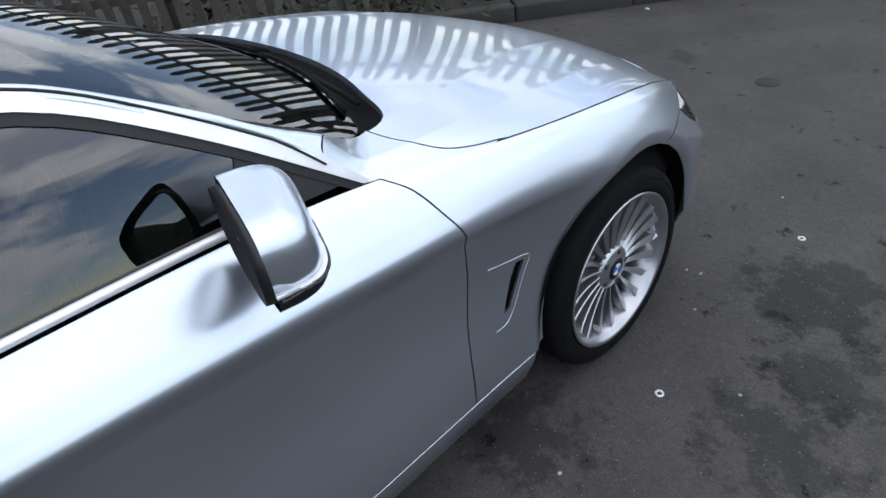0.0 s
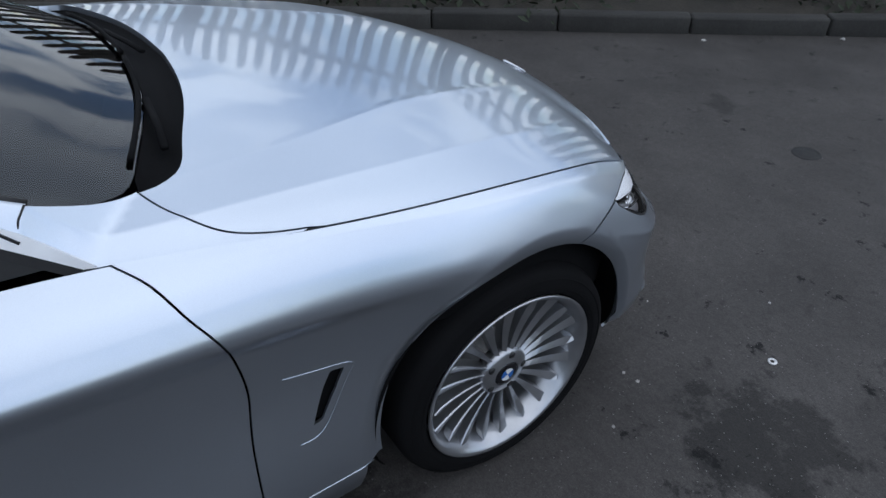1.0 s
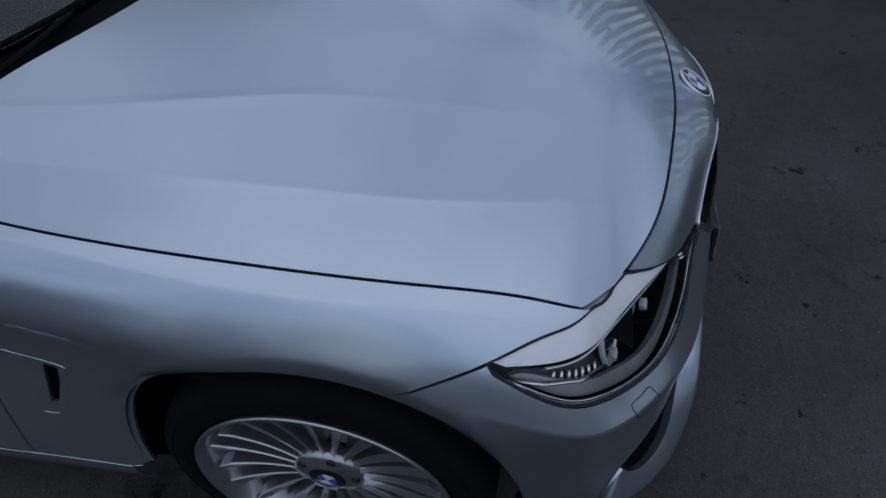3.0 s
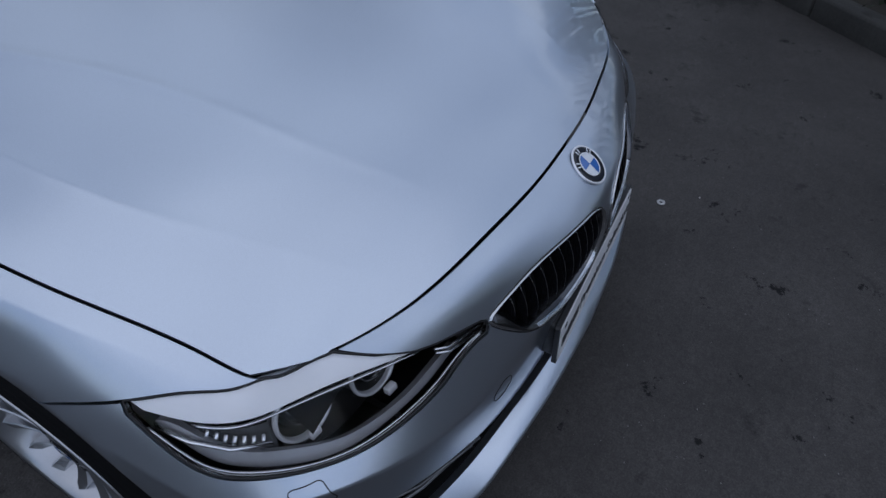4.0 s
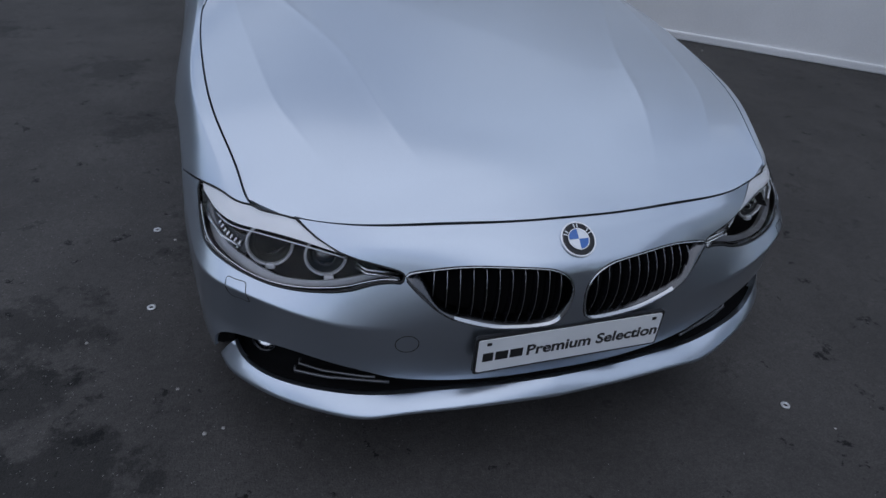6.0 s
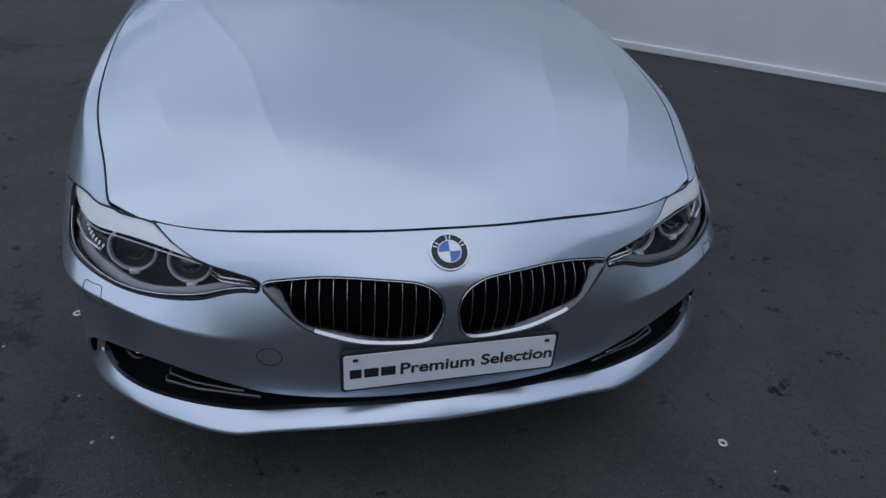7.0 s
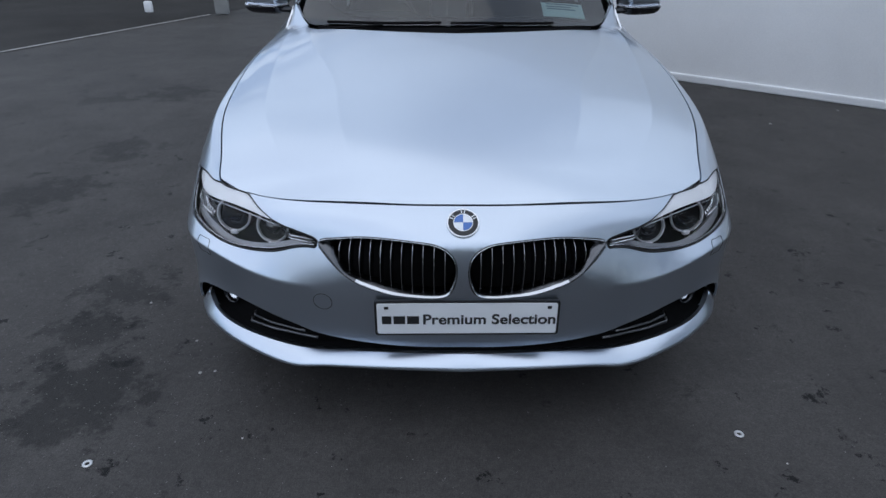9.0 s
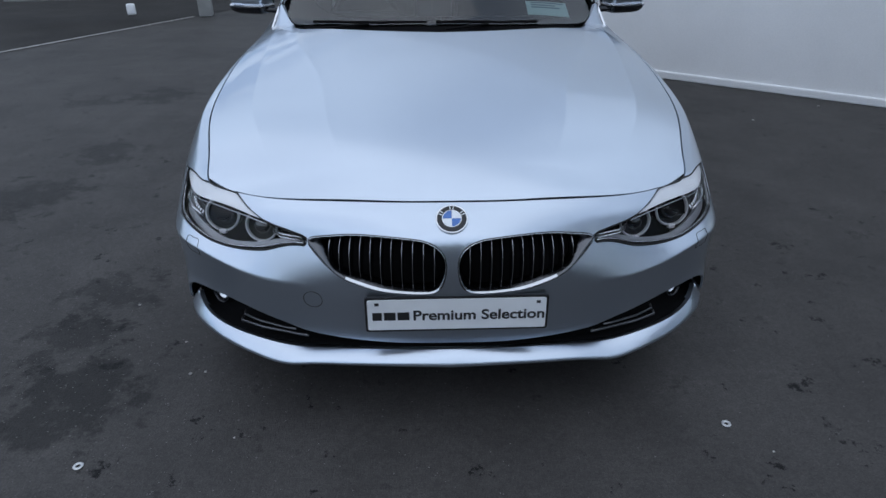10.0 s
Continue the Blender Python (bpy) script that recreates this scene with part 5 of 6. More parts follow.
# ---- wheels ----
def wheel(m):
    """A multi-spoke wheel, local z outwards, hub at the origin of m."""
    bm = bmesh.new()
    lathe(bm, [(0.205, -0.19), (0.222, -0.185), (0.212, -0.13), (0.214, -0.02), (0.224, 0.006), (0.238, 0.014), (0.2445, 0.022), (0.2460, 0.029), (0.2415, 0.0315), (0.234, 0.026), (0.226, 0.012), (0.206, -0.04), (0.200, -0.13)], 96, m, closed=True)
    rim = part("wheel", bm, ALLOY, car, "silver multi-spoke alloy wheel")
    bm = bmesh.new()
    lathe(bm, [(0.228, -0.19), (0.27, -0.205), (0.305, -0.195), (0.316, -0.175), (0.3185, -0.09), (0.316, -0.005), (0.308, 0.015), (0.296, 0.023), (0.272, 0.029), (0.256, 0.0275), (0.247, 0.022), (0.240, 0.0)], 96, m)
    tyre = part("tyre", bm, RUBBER, rim, "black road tyre")
    for r, h in ((0.2885, 0.0262), (0.264, 0.0290)):
        bm = bmesh.new()
        lathe(bm, [(r - 0.002, h - 0.002), (r, h + 0.0012), (r + 0.002, h - 0.002)], 96, m)
        part("sidewall_rib", bm, RUBBER, tyre)
    bm = bmesh.new()
    lathe(bm, [(0.20, -0.09), (0.12, -0.085), (0.075, -0.07), (0.06, -0.045)], 48, m)
    part("brake_disc", bm, material("brake_steel", (0.16, 0.155, 0.15), rough=0.45, metal=0.8, stain=0.4, stain_scale=30), rim)
    bm = bmesh.new()
    lathe(bm, [(0.036, 0.004), (0.044, 0.001), (0.060, -0.002), (0.068, -0.007), (0.071, -0.03), (0.05, -0.05)], 60, m)
    hub = part("hub", bm, ALLOY, rim)
    bm = bmesh.new()
    lathe(bm, [(0.002, 0.006), (0.030, 0.005), (0.034, 0.003), (0.036, -0.004)], 40, m)
    cap = part("hub_cap", bm, GLOSS_BLACK, hub, "dark centre cap with blue and white quarters")
    for q in range(4):
        bm = bmesh.new()
        mid = bm.verts.new(m @ Vector((0, 0, 0.0072)))
        arc = [bm.verts.new(m @ Vector((0.019 * math.cos(a), 0.019 * math.sin(a), 0.0068))) for a in np.linspace(q * math.pi / 2 + 0.4, (q + 1) * math.pi / 2 + 0.36, 7)]
        for a, b in zip(arc, arc[1:]):
            bm.faces.new((mid, a, b))
        part("cap_quarter", bm, BADGE_WHITE if q % 2 else BADGE_BLUE, hub)
    for i in range(5):
        a = 2 * math.pi * i / 5 + 0.3
        bm = bmesh.new()
        lathe(bm, [(0.0095, 0.0005), (0.009, -0.012), (0.007, -0.012), (0.0065, -0.005), (0.002, -0.004)], 16, m @ pose(0.054 * math.cos(a), 0.054 * math.sin(a), 0))
        part("wheel_bolt", bm, BLACK, hub)
    # spokes: long blades that widen to the rim, with a raised bright edge, and shorter ones between
    meshes = []
    for long_one in (True, False):
        tip = 0.236 if long_one else 0.218
        bm = bmesh.new()
        ring = []
        for t in np.linspace(0, 1, 8):
            r = 0.058 + (tip - 0.058) * t
            w = 0.0048 + (0.0125 if long_one else 0.0100) * t ** 1.2
            if t == 1.0 and not long_one:
                w *= 0.45
            h = -0.006 + 0.018 * t ** 1.3 - 0.005 * math.sin(math.pi * t)
            ring.append([bm.verts.new(m @ Vector((r, -w, h - 0.030))), bm.verts.new(m @ Vector((r, -w, h - 0.003))), bm.verts.new(m @ Vector((r, -w * 0.80, h))),
                         bm.verts.new(m @ Vector((r, w * 0.80, h - 0.007))), bm.verts.new(m @ Vector((r, w, h - 0.034)))])
        for a, b in zip(ring, ring[1:]):
            for j in range(5):
                bm.faces.new((a[j], a[(j + 1) % 5], b[(j + 1) % 5], b[j]))
        bm.faces.new(ring[0]), bm.faces.new(ring[-1][::-1])
        bmesh.ops.recalc_face_normals(bm, faces=bm.faces[:])
        meshes.append(bm)
    firsts = [part("spoke", b, ALLOY, rim, smooth=False) for b in meshes]
    for i in range(1, 10):
        for f in firsts:
            c = f.copy()
            scene.collection.objects.link(c)
            c.parent = rim
            c.matrix_basis = m @ pose(0, 0, 0, 0, 0, 36 * i) @ m.inverted()
    firsts[1].matrix_basis = m @ pose(0, 0, 0, 0, 0, 18) @ m.inverted()
    for i, c in enumerate([o for o in rim.children if o.data == firsts[1].data and o is not firsts[1]]):
        c.matrix_basis = m @ pose(0, 0, 0, 0, 0, 36 * (i + 1) + 18) @ m.inverted()
    return rim


for side in (1, -1):
    for y in (0.0, -2.81):
        wheel(pose(side * 0.848, y + 0.010, 0.3175, 0, 90 * side, 0) @ Matrix.Diagonal((1.022, 1.022, 1, 1)))


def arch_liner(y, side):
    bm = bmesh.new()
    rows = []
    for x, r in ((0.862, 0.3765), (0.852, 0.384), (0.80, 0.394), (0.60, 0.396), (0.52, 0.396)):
        # below the axle the liner stands back behind bumper and sill, its black in place of the car's shade
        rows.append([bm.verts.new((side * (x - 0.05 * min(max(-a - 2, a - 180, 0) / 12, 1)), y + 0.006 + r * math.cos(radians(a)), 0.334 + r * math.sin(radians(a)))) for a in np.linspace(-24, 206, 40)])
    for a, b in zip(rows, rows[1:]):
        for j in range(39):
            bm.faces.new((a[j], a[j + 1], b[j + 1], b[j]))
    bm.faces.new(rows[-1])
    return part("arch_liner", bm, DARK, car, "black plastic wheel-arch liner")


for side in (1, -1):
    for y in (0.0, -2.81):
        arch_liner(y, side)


# ---- door mirrors ----
def door_mirror():
    m = Matrix.Translation((0.906, -1.022, 1.068)) @ pose(0, 0, 0, 0, 0, -13)

    def egg(low, high, hx, hy, hz, back):
        """Rounded cap: local x outwards, y ahead, z up; cut flat at the back."""
        bm = bmesh.new()
        rings = []
        for i in range(25):
            a = -math.pi / 2 + math.pi * i / 24
            row = []
            for j in range(17):
                b = math.pi * j / 16 - math.pi / 2
                cx = math.copysign(abs(math.sin(a)) ** 0.5, math.sin(a))
                ring_r = abs(math.cos(a)) ** 0.42
                z = math.copysign(abs(math.sin(b)) ** 0.6, math.sin(b)) * ring_r
                y = abs(math.cos(b)) ** 0.62 * ring_r
                slope = 1 - 0.16 * (cx + 1) / 2
                zz = z * hz * slope - 0.012 * (cx + 1) / 2
                row.append(bm.verts.new(m @ Vector((cx * hx, y * hy * (1 - 0.25 * (cx + 1) / 2) - back, min(max(zz, low), high)))))
            rings.append(row)
        for a, b in zip(rings, rings[1:]):
            for j in range(16):
                bm.faces.new((a[j], a[j + 1], b[j + 1], b[j]))
        bmesh.ops.remove_doubles(bm, verts=bm.verts[:], dist=0.0004)
        bmesh.ops.recalc_face_normals(bm, faces=bm.faces[:])
        return bm

    cap = part("door_mirror", egg(-0.036, 1, 0.099, 0.109, 0.079, 0.02), PAINT, car, "silver door mirror with a black lower shell")
    part("mirror_shell", egg(-1, -0.041, 0.106, 0.120, 0.083, 0.02), GLOSS_BLACK, cap, "gloss black lower shell")
    part("mirror_strip", egg(-0.043, -0.035, 0.104, 0.116, 0.082, 0.02), SATIN, cap, "thin bright strip")
    bm = bmesh.new()
    loop = [(math.copysign(abs(math.cos(a)) ** 0.62, math.cos(a)) * 0.105, math.copysign(abs(math.sin(a)) ** 0.6, math.sin(a)) * 0.068) for a in np.linspace(0, 2 * math.pi, 40, endpoint=False)]
    outer = [bm.verts.new(m @ Vector((x, -0.020, z * (1 - 0.16 * (x / 0.105 + 1) / 2) - 0.012 * (x / 0.105 + 1) / 2))) for x, z in loop]
    inner = [bm.verts.new(m @ Vector((x * 0.9, -0.014, 0.88 * z * (1 - 0.16 * (x / 0.105 + 1) / 2) - 0.012 * (x / 0.105 + 1) / 2))) for x, z in loop]
    rear = [bm.verts.new(m @ Vector((x * 0.985, -0.034, 0.975 * z * (1 - 0.16 * (x / 0.105 + 1) / 2) - 0.012 * (x / 0.105 + 1) / 2))) for x, z in loop]
    for i in range(40):
        j = (i + 1) % 40
        bm.faces.new((outer[i], outer[j], rear[j], rear[i])), bm.faces.new((rear[i], rear[j], inner[j], inner[i]))
    part("mirror_rim", bm, BLACK, cap)
    bm = bmesh.new()
    bm.faces.new([bm.verts.new(m @ Vector((x * 0.92, -0.018, 0.9 * z * (1 - 0.16 * (x / 0.105 + 1) / 2) - 0.012 * (x / 0.105 + 1) / 2))) for x, z in loop])
    part("mirror_glass", bm, material("mirror_glass", (0.85, 0.87, 0.88), rough=0.01, metal=1.0), cap, smooth=False)
    bm = bmesh.new()
    tube(bm, [(0.735, -0.955, 1.010), (0.78, -0.960, 1.010), (0.82, -0.965, 1.012), (0.87, -0.985, 1.025)], [0.030, 0.027, 0.024, 0.026], 12, flat=0.55)
    part("mirror_foot", bm, GLOSS_BLACK, cap)
    return cap


mirror_part(door_mirror(), car)
both(sheet("quarter_trim", side_surface, [(-0.765, 0.972), (-0.80, 0.996), (-0.945, 1.105), (-0.99, 1.00), (-0.90, 0.982)], BLACK, car, step=0.03, gap=0.002, fold=0.01, lift=-0.005, edge=0.01,
           label="black triangle at the mirror's foot"))

# ---- wipers, sticker and cabin ----
foot_x, foot_y = edge_glass[:, 0], edge_glass[:, 1]


def by_the_foot(x, off):
    y = float(np.interp(abs(x), foot_x, foot_y)) + off
    return (x, y, float(screen_surface(np.array([[x, min(y, -0.45)]]))[0, 2]) + 0.010)


for x0, x1 in ((0.06, 0.55), (-0.42, 0.02)):
    bm = bmesh.new()
    tube(bm, [by_the_foot(x, -0.006) for x in np.linspace(x0, x1, 14)], 0.006, 6)
    blade = part("wiper", bm, DARK, car, "black wiper at rest at the screen's foot")
    bm = bmesh.new()
    tube(bm, [by_the_foot(x, o) for x, o in ((x1 - 0.04, 0.045), (x1 - 0.12, 0.030), (x0 * 0.5 + x1 * 0.5, 0.006))], 0.008, 8, flat=0.6)
    part("wiper_arm", bm, DARK, blade)
STICKER = material("pale_paper", (0.72, 0.88, 0.90), rough=0.5, stain=0.05, stain_scale=20)
sticker = sheet("paper_notice", screen_surface, [(-0.385, -0.626), (-0.578, -0.668), (-0.570, -0.752), (-0.380, -0.706)], STICKER, car, step=0.04, gap=0, fold=0, lift=-0.003, edge=0.03, label="pale blue paper notice behind the windscreen")
PRINT = material("notice_print", (0.25, 0.36, 0.42), rough=0.5)
for k, w in ((0.80, 0.8), (0.62, 0.6), (0.45, 0.7)):
    a, b = Vector((-0.384, -0.632 - 0.08 * k)), Vector((-0.574, -0.674 - 0.08 * k))
    p, q = a.lerp(b, 0.1), a.lerp(b, 0.1 + w)
    sheet("print_bar", screen_surface, [(p.x, p.y), (q.x, q.y), (q.x, q.y - 0.007), (p.x, p.y - 0.007)], PRINT, sticker, step=0.05, gap=0, fold=0, lift=-0.002, edge=0.05)

CABIN = material("dark_cabin_plastic", (0.022, 0.022, 0.024), rough=0.6, grain=0.2, grain_scale=200, stain=0.15, stain_scale=5, bump=0.2, bump_scale=300)
LEATHER = material("dark_leather", (0.03, 0.029, 0.028), rough=0.45, grain=0.1, grain_scale=120, stain=0.2, stain_scale=6, bump=0.3, bump_scale=90)
dash_rows = []
for y, z in ((-0.60, 0.965), (-0.80, 0.985), (-0.97, 0.98), (-1.06, 0.95), (-1.10, 0.80), (-1.05, 0.55)):
    dash_rows.append([(x, y - 0.12 * (abs(x) / 0.7) ** 2, z - 0.015 * (abs(x) / 0.7) ** 2 + (0.025 if 0.2 < x < 0.55 and y < -0.95 else 0)) for x in np.linspace(-0.70, 0.70, 24)])
shell("dashboard", dash_rows, CABIN, car)
shell("door_lining", [[(0.76 - 0.02 * (z < 0.6), y, z) for z in (0.30, 0.6, 0.95)] for y in np.linspace(-0.75, -2.75, 8)], CABIN, car)
shell("door_lining", [[(-0.76 + 0.02 * (z < 0.6), y, z) for z in (0.30, 0.6, 0.95)] for y in np.linspace(-0.75, -2.75, 8)], CABIN, car)
bm = bmesh.new()
wheel_m = pose(0.37, -1.22, 0.90, 68, 0, 0)
tube(bm, [wheel_m @ Vector((0.185 * math.cos(a), 0.185 * math.sin(a), 0)) for a in np.linspace(0, 2 * math.pi, 40, endpoint=False)], 0.014, 8, closed=True, up=Vector((0, 0.3, 1)))
steer = part("steering_wheel", bm, LEATHER, car, "dark leather steering wheel")
bm = bmesh.new()
box(bm, (0.15, 0.12, 0.05), wheel_m, bevel=0.02)
for a in (0, 180, 270):
    box(bm, (0.11, 0.03, 0.015), wheel_m @ pose(0, 0, 0, 0, 0, a) @ pose(0.12, 0, 0), bevel=0.005)
part("wheel_boss", bm, CABIN, steer)


def seat(x, y):
    bm = bmesh.new()
    box(bm, (0.50, 0.52, 0.16), pose(x, y, 0.48, 6), bevel=0.05, segments=3)
    base = part("seat", bm, LEATHER, car, "dark leather front seat")
    bm = bmesh.new()
    box(bm, (0.48, 0.14, 0.62), pose(x, y - 0.32, 0.82, -18), bevel=0.05, segments=3)
    part("seat_back", bm, LEATHER, base)
    bm = bmesh.new()
    box(bm, (0.26, 0.10, 0.18), pose(x, y - 0.44, 1.17, -12), bevel=0.04, segments=3)
    part("headrest", bm, LEATHER, base)


for x in (0.37, -0.37):
    seat(x, -1.55)
    seat(x, -2.35)
bm = bmesh.new()
box(bm, (0.24, 0.05, 0.07), pose(0, -1.02, 1.20, 20), bevel=0.02, segments=3)
part("rear_view_mirror", bm, CABIN, car)


# ---- fence of pointed pales behind the kerb ----
fence = thing("fence", "dark weathered pale fence with pointed tops and rails", "fence")
bm = bmesh.new()
pale_w, pale_d, pale_h = 0.075, 0.022, 1.95
side_loop = [(-pale_w / 2, 0.0), (pale_w / 2, 0.0), (pale_w / 2, pale_h - 0.09), (pale_w * 0.22, pale_h - 0.02), (0, pale_h), (-pale_w * 0.22, pale_h - 0.02), (-pale_w / 2, pale_h - 0.09)]
front = [bm.verts.new((x, -pale_d / 2, z)) for x, z in side_loop]
behind = [bm.verts.new((x, pale_d / 2, z)) for x, z in side_loop]
bm.faces.new(front), bm.faces.new(behind[::-1])
for i in range(len(side_loop)):
    j = (i + 1) % len(side_loop)
    bm.faces.new((front[j], front[i], behind[i], behind[j]))
pale = part("pale", bm, TIMBER, fence, smooth=False)
STEP = 0.150
for i in range(96):
    c = pale if i == 0 else pale.copy()
    if i:
        scene.collection.objects.link(c)
    c.matrix_world = KERB_AT @ pose(0.1 + STEP * i, 0.62 + random.uniform(-0.006, 0.006), 0.06 + random.uniform(-0.012, 0.012), 0, random.uniform(-0.7, 0.7), random.uniform(-2, 2))
for z in (0.42, 1.62):
    bm = bmesh.new()
    box(bm, (14.5, 0.04, 0.075), KERB_AT @ pose(7.3, 0.655, z), bevel=0.004)
    part("rail", bm, TIMBER, fence, smooth=False)
for i in range(7):
    bm = bmesh.new()
    box(bm, (0.09, 0.09, 1.85), KERB_AT @ pose(0.4 + 2.3 * i, 0.72, 0.92), bevel=0.006)
    part("post", bm, TIMBER, fence, smooth=False)

# undergrowth behind the fence: many small leaves in uneven clumps
rng = np.random.default_rng(5)
verts, faces = [], []
for clump in range(150):
    cx, cy = rng.uniform(0.2, 14.2), rng.uniform(0.25, 2.3)
    h = rng.uniform(0.12, 0.5) * (0.4 + 0.6 * (cy > 0.8))
    for leaf in range(34):
        p = Vector((cx + rng.normal(0, 0.16), cy + rng.normal(0, 0.14), 0.08 + h * rng.random()))
        a, tilt, size = rng.uniform(0, 360), rng.uniform(-60, 60), rng.uniform(0.018, 0.05)
        q = KERB_AT @ Matrix.Translation(p) @ pose(0, 0, 0, tilt, rng.uniform(-40, 40), a)
        k = len(verts)
        verts += [tuple(q @ Vector(v)) for v in ((0, -size, 0), (size * 0.55, 0, 0.004), (0, size * 1.3, 0), (-size * 0.55, 0, 0.004))]
        faces.append((k, k + 1, k + 2, k + 3))
me = bpy.data.meshes.new("undergrowth")
me.from_pydata(verts, [], faces)
me.materials.append(HEDGE)
tagged(new("undergrowth", me), "dark green weeds and ivy on the verge", "weeds", kind="stuff")

# ---- small things on the ground ----
bm = bmesh.new()
lathe(bm, [(0.0065, 0.0), (0.0145, 0.0), (0.0150, 0.0015), (0.0140, 0.0032), (0.0070, 0.0032), (0.0062, 0.0015)], 24, closed=True)
washer = tagged(part("washer", bm, ZINC), "small bright steel washer lying on the asphalt", "washer", group="washers on the ground")
washer.matrix_world = pose(1.077, -0.08, 0.001)
for x, y in ((1.095, 0.917), (-0.870, 0.798), (1.087, -0.575)):
    copy_thing(washer, pose(x, y, 0.001, 0, 0, 40 * x))


def pebble(x, y, size, colour_mat):
    bm = bmesh.new()
    bmesh.ops.create_icosphere(bm, subdivisions=1, radius=size)
    for v in bm.verts:
        v.co *= 1 + 0.35 * noise.noise(v.co * 90 + Vector((x * 9, y * 9, 0)))
        v.co.z = max(v.co.z, -size * 0.2) * 0.6
    ob = part("pebble", bm, colour_mat, smooth=False)
    ob.location = (x, y, size * 0.12)
    return tagged(ob, "small pale chip of stone on the asphalt", "pebble", group="chips on the ground")


CHIP = material("pale_stone_chip", (0.36, 0.35, 0.33), rough=0.8, grain=0.2, grain_scale=200, vary=0.3)
for x, y, r in ((1.257, 0.063, 0.006), (0.904, 0.506, 0.007), (0.854, 0.497, 0.006), (0.926, 1.157, 0.006), (1.017, -0.491, 0.006), (-2.475, -2.43, 0.012), (-3.2, -2.8, 0.014), (0.67, 0.815, 0.004),
                (-0.964, 0.915, 0.004), (0.98, 0.32, 0.006), (-0.35, 3.9, 0.02), (-0.9, 3.15, 0.02)):
    pebble(x, y, r, CHIP)
grit_v, grit_f = [], []
for i in range(5200):
    x, y = (rng.normal(1.3, 0.55), rng.normal(0.2, 1.3)) if i % 2 else (rng.uniform(-2.5, 3.0), rng.uniform(-4.0, 3.0))
    s = rng.uniform(0.0012, 0.0032)
    k = len(grit_v)
    grit_v += [(x - s, y - s * 0.6, 0.0004), (x + s, y - s * 0.4, 0.0004), (x + s * 0.2, y + s, 0.0004), (x, y, s * 1.1)]
    grit_f += [(k, k + 1, k + 3), (k + 1, k + 2, k + 3), (k + 2, k, k + 3)]
me = bpy.data.meshes.new("grit")
me.from_pydata(grit_v, [], grit_f)
me.materials.append(material("grit", (0.14, 0.135, 0.13), rough=0.85, grain=0.5, grain_scale=400))
tagged(new("grit", me), "fine loose grit scattered on the asphalt", "grit", kind="stuff")

# drain cover, flat in the ground ahead of the car
bm = bmesh.new()
lathe(bm, [(0.002, 0.004), (0.05, 0.005), (0.056, 0.003), (0.062, 0.005), (0.068, 0.0)], 32)
drain = part("drain_cover", bm, material("cast_iron", (0.02, 0.02, 0.02), rough=0.6, metal=0.4, stain=0.3, stain_scale=30))
drain.location = (0.394, 2.254, 0)
tagged(drain, "small dark iron drain cover in the asphalt", "drain")

# worn painted line on the ground, far behind the car
bm = bmesh.new()
a, b = Vector((4.95, -5.25, 0.009)) + (Vector((4.95, -5.25, 0)) - Vector((3.62, -8.01, 0))) * 0.25, Vector((3.62, -8.01, 0.009))
LINE_ENDS = (a.copy(), b.copy())
d = (b - a).normalized().cross(Vector((0, 0, 1))) * 0.03
for t0, t1 in zip(np.linspace(0, 1, 19)[:-1], np.linspace(0, 1, 19)[1:]):
    p, q = a.lerp(b, t0), a.lerp(b, t1 - 0.002)
    w = Vector((random.uniform(-0.004, 0.004), 0, 0))
    bm.faces.new([bm.verts.new(v) for v in (p - d + w, p + d, q + d + w, q - d)])
tagged(part("painted_line", bm, PAINTLINE, smooth=False), "thin worn pale line painted on the asphalt", "line", kind="structure")

# steel gate on a post at the line's far end
GREY_STEEL = material("grey_painted_steel", (0.30, 0.30, 0.29), rough=0.5, stain=0.15, stain_scale=4)
gate = thing("yard_gate", "grey painted steel gate hung on a square post", "gate")
GATE_AT = pose(3.47, -8.13, 0, 0, 0, 12)
bm = bmesh.new()
box(bm, (0.20, 0.20, 1.6), GATE_AT @ pose(0, 0, 0.8), bevel=0.015)
part("gate_post", bm, GREY_STEEL, gate, "pale grey square gate post")
for z in (0.34, 1.5):
    bm = bmesh.new()
    box(bm, (2.6, 0.05, 0.12), GATE_AT @ pose(1.45, 0, z), bevel=0.008)
    part("gate_rail", bm, GREY_STEEL, gate)
bm = bmesh.new()
box(bm, (0.035, 0.03, 1.08), None, bevel=0.004)
bar = part("gate_bar", bm, GREY_STEEL, gate)
for i in range(18):
    c = bar if i == 0 else bar.copy()
    if i:
        scene.collection.objects.link(c)
    c.matrix_world = GATE_AT @ pose(0.22 + 0.14 * i, 0, 0.92)
bm = bmesh.new()
box(bm, (0.12, 0.07, 0.16), GATE_AT @ pose(1.05, 0.1, 0.14), bevel=0.02)
part("gate_stop", bm, RENDERED, gate, "white block under the gate")


# ---- distance: added dark belts that close the yard ----
BELT_LEAVES = material("far_foliage", (0.030, 0.038, 0.024), rough=0.85, grain=0.5, grain_scale=1.1, stain=0.4, stain_scale=0.25, bump=0.6, bump_scale=2.0)


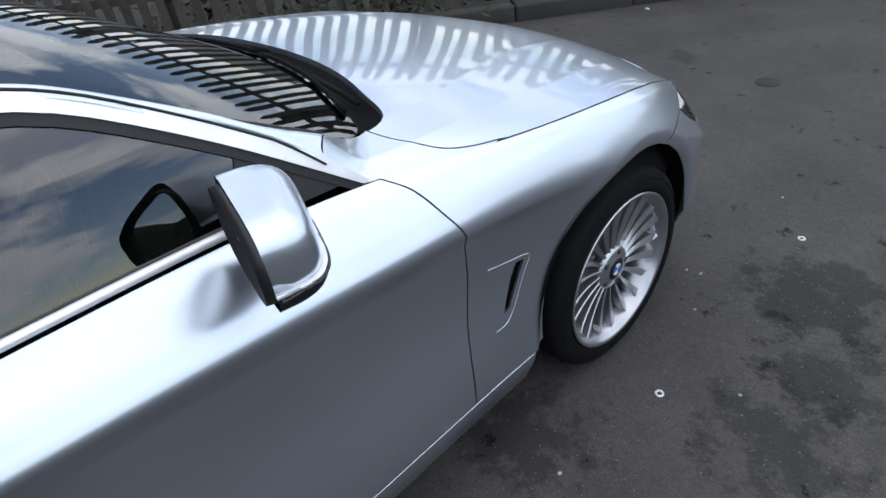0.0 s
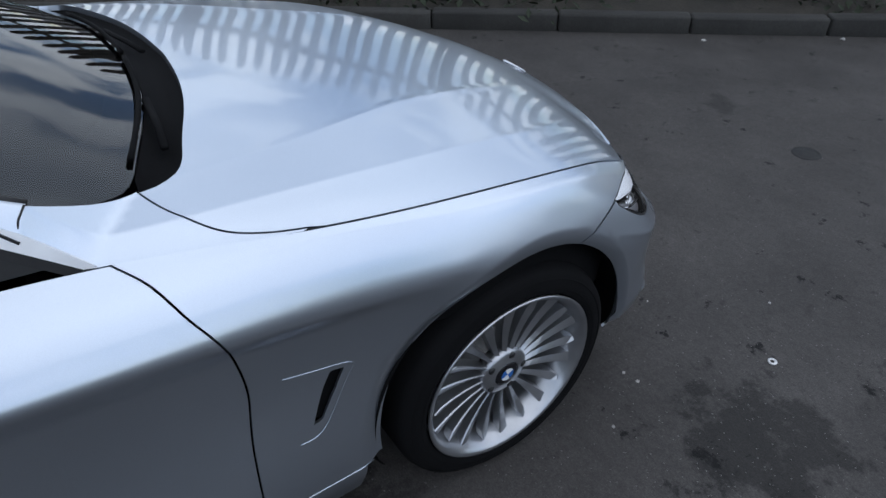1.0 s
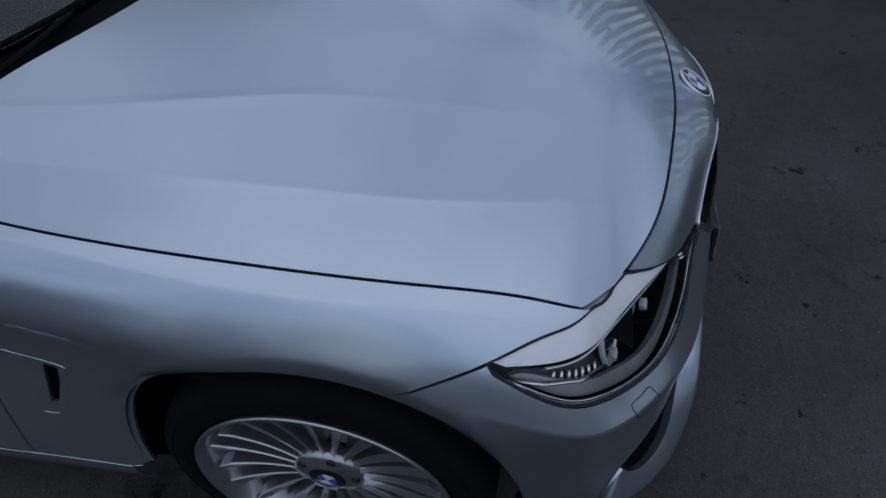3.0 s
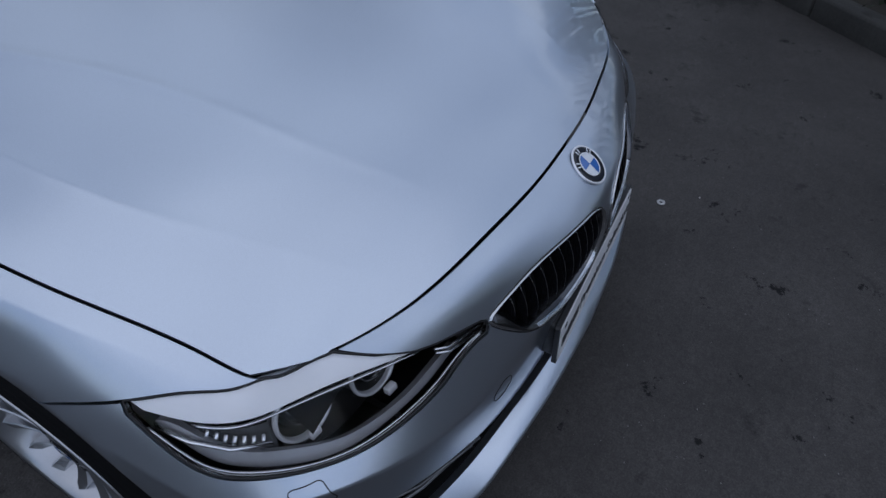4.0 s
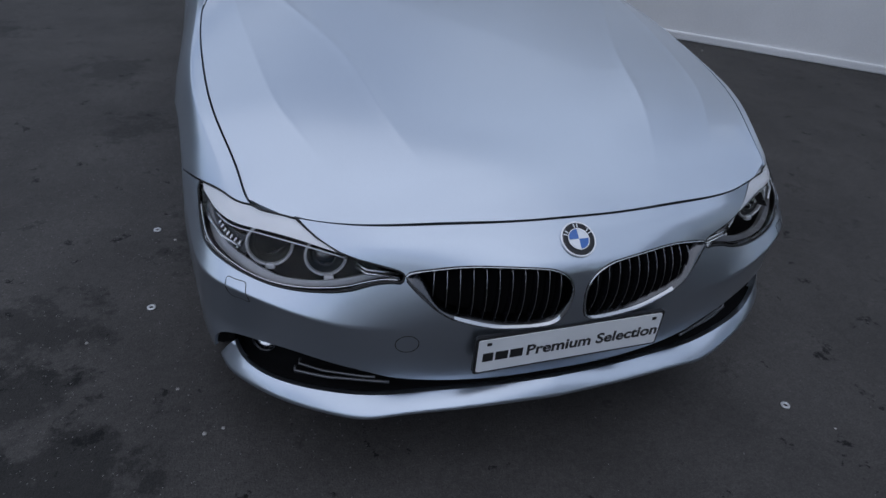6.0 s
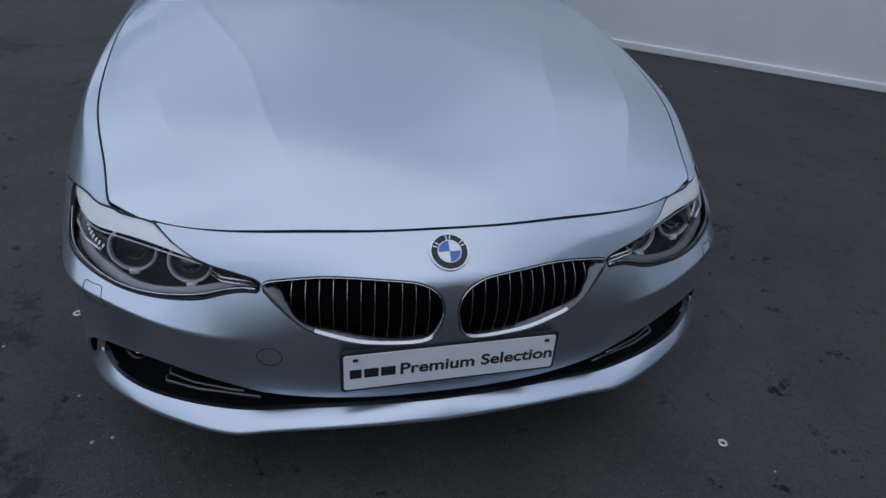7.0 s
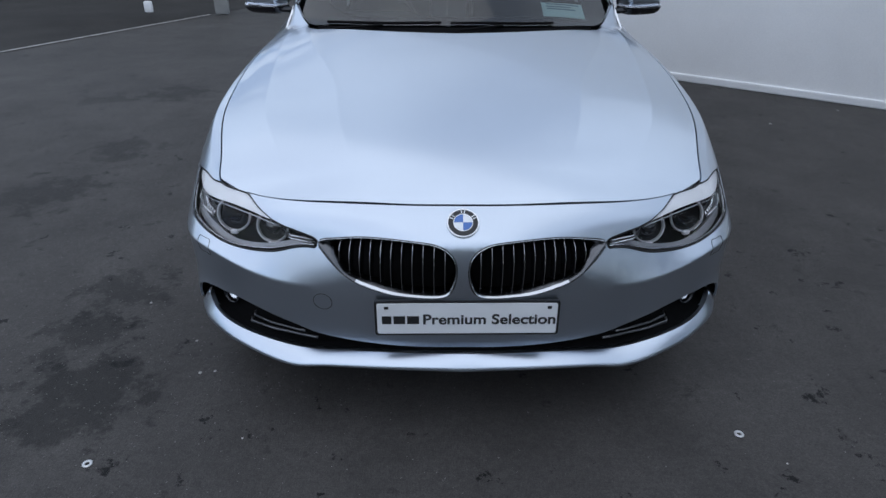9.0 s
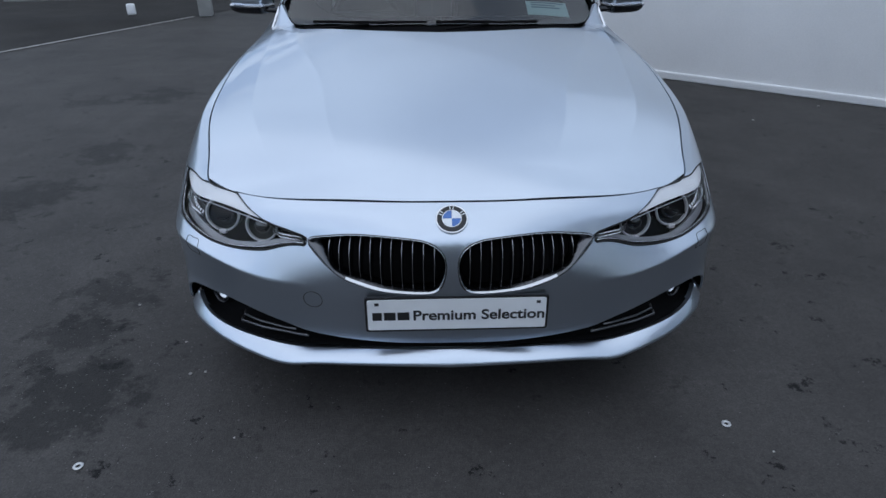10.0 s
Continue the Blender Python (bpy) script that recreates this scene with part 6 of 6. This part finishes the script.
def added_belt(name, a, b, base, seed):
    """An added far belt with an uneven, tree-like outline, from a to b."""
    rng = random.Random(seed)
    bm = bmesh.new()
    a, b = Vector(a), Vector(b)
    side = (b - a).normalized().cross(Vector((0, 0, 1)))
    n = 90
    rows = []
    wave = [(rng.uniform(0.15, 1.6), rng.uniform(0, 6.28), rng.uniform(0.2, 0.55)) for _ in range(7)]
    for i in range(n + 1):
        p = a.lerp(b, i / n)
        h = base + sum(k * math.sin(f * i * 0.9 + o) for f, o, k in wave) + rng.uniform(-0.25, 0.25)
        h = max(h, base * 0.55)
        rows.append([bm.verts.new(p + side * d * (1 + rng.uniform(-0.2, 0.2)) + Vector((0, 0, z * h + (rng.uniform(-0.15, 0.15) if z > 0.1 else 0)))) for d, z in ((1.1, 0.0), (1.5, 0.3), (1.3, 0.6), (0.8, 0.85), (0.0, 1.0), (-1.0, 0.8), (-1.4, 0.0))])
    for p, q in zip(rows, rows[1:]):
        for j in range(6):
            bm.faces.new((p[j], p[j + 1], q[j + 1], q[j]))
    return tagged(part(name, bm, BELT_LEAVES), "dark tree-like belt added beyond the yard", "trees", kind="structure")


# unseen; added to darken the low reflections in side glass and paint
added_belt("backdrop_east", (17, 30, -0.02), (17, -34, -0.02), 1.3, 3)
# added to fill the dark distance past the gate
added_belt("backdrop_south", (0.8, -14.5, -0.02), (24, -13.5, -0.02), 2.4, 7)

# older, darker asphalt beyond the painted line
OLD_ASPHALT = material("old_asphalt", (0.030, 0.028, 0.026), rough=0.8, grain=0.3, grain_scale=180, stain=0.3, stain_scale=1.5, bump=0.5, bump_scale=150, spec=0.2)
bm = bmesh.new()
a, b = LINE_ENDS
d = (a - b).normalized()
side = Vector((-d.y, d.x, 0)) * (1 if Vector((-d.y, d.x, 0)).x > 0 else -1)
edge = [a + d * 6, a, b, b - d * 4]
near, far = [bm.verts.new((p.x, p.y, 0.005)) for p in edge], [bm.verts.new((p.x + side.x * 11, p.y + side.y * 11, 0.005)) for p in edge]
for i in range(3):
    bm.faces.new((near[i], near[i + 1], far[i + 1], far[i]))
bmesh.ops.recalc_face_normals(bm, faces=bm.faces[:])
tagged(part("pavement", bm, OLD_ASPHALT, smooth=False), "older darker asphalt beyond the painted line", "ground", kind="structure")
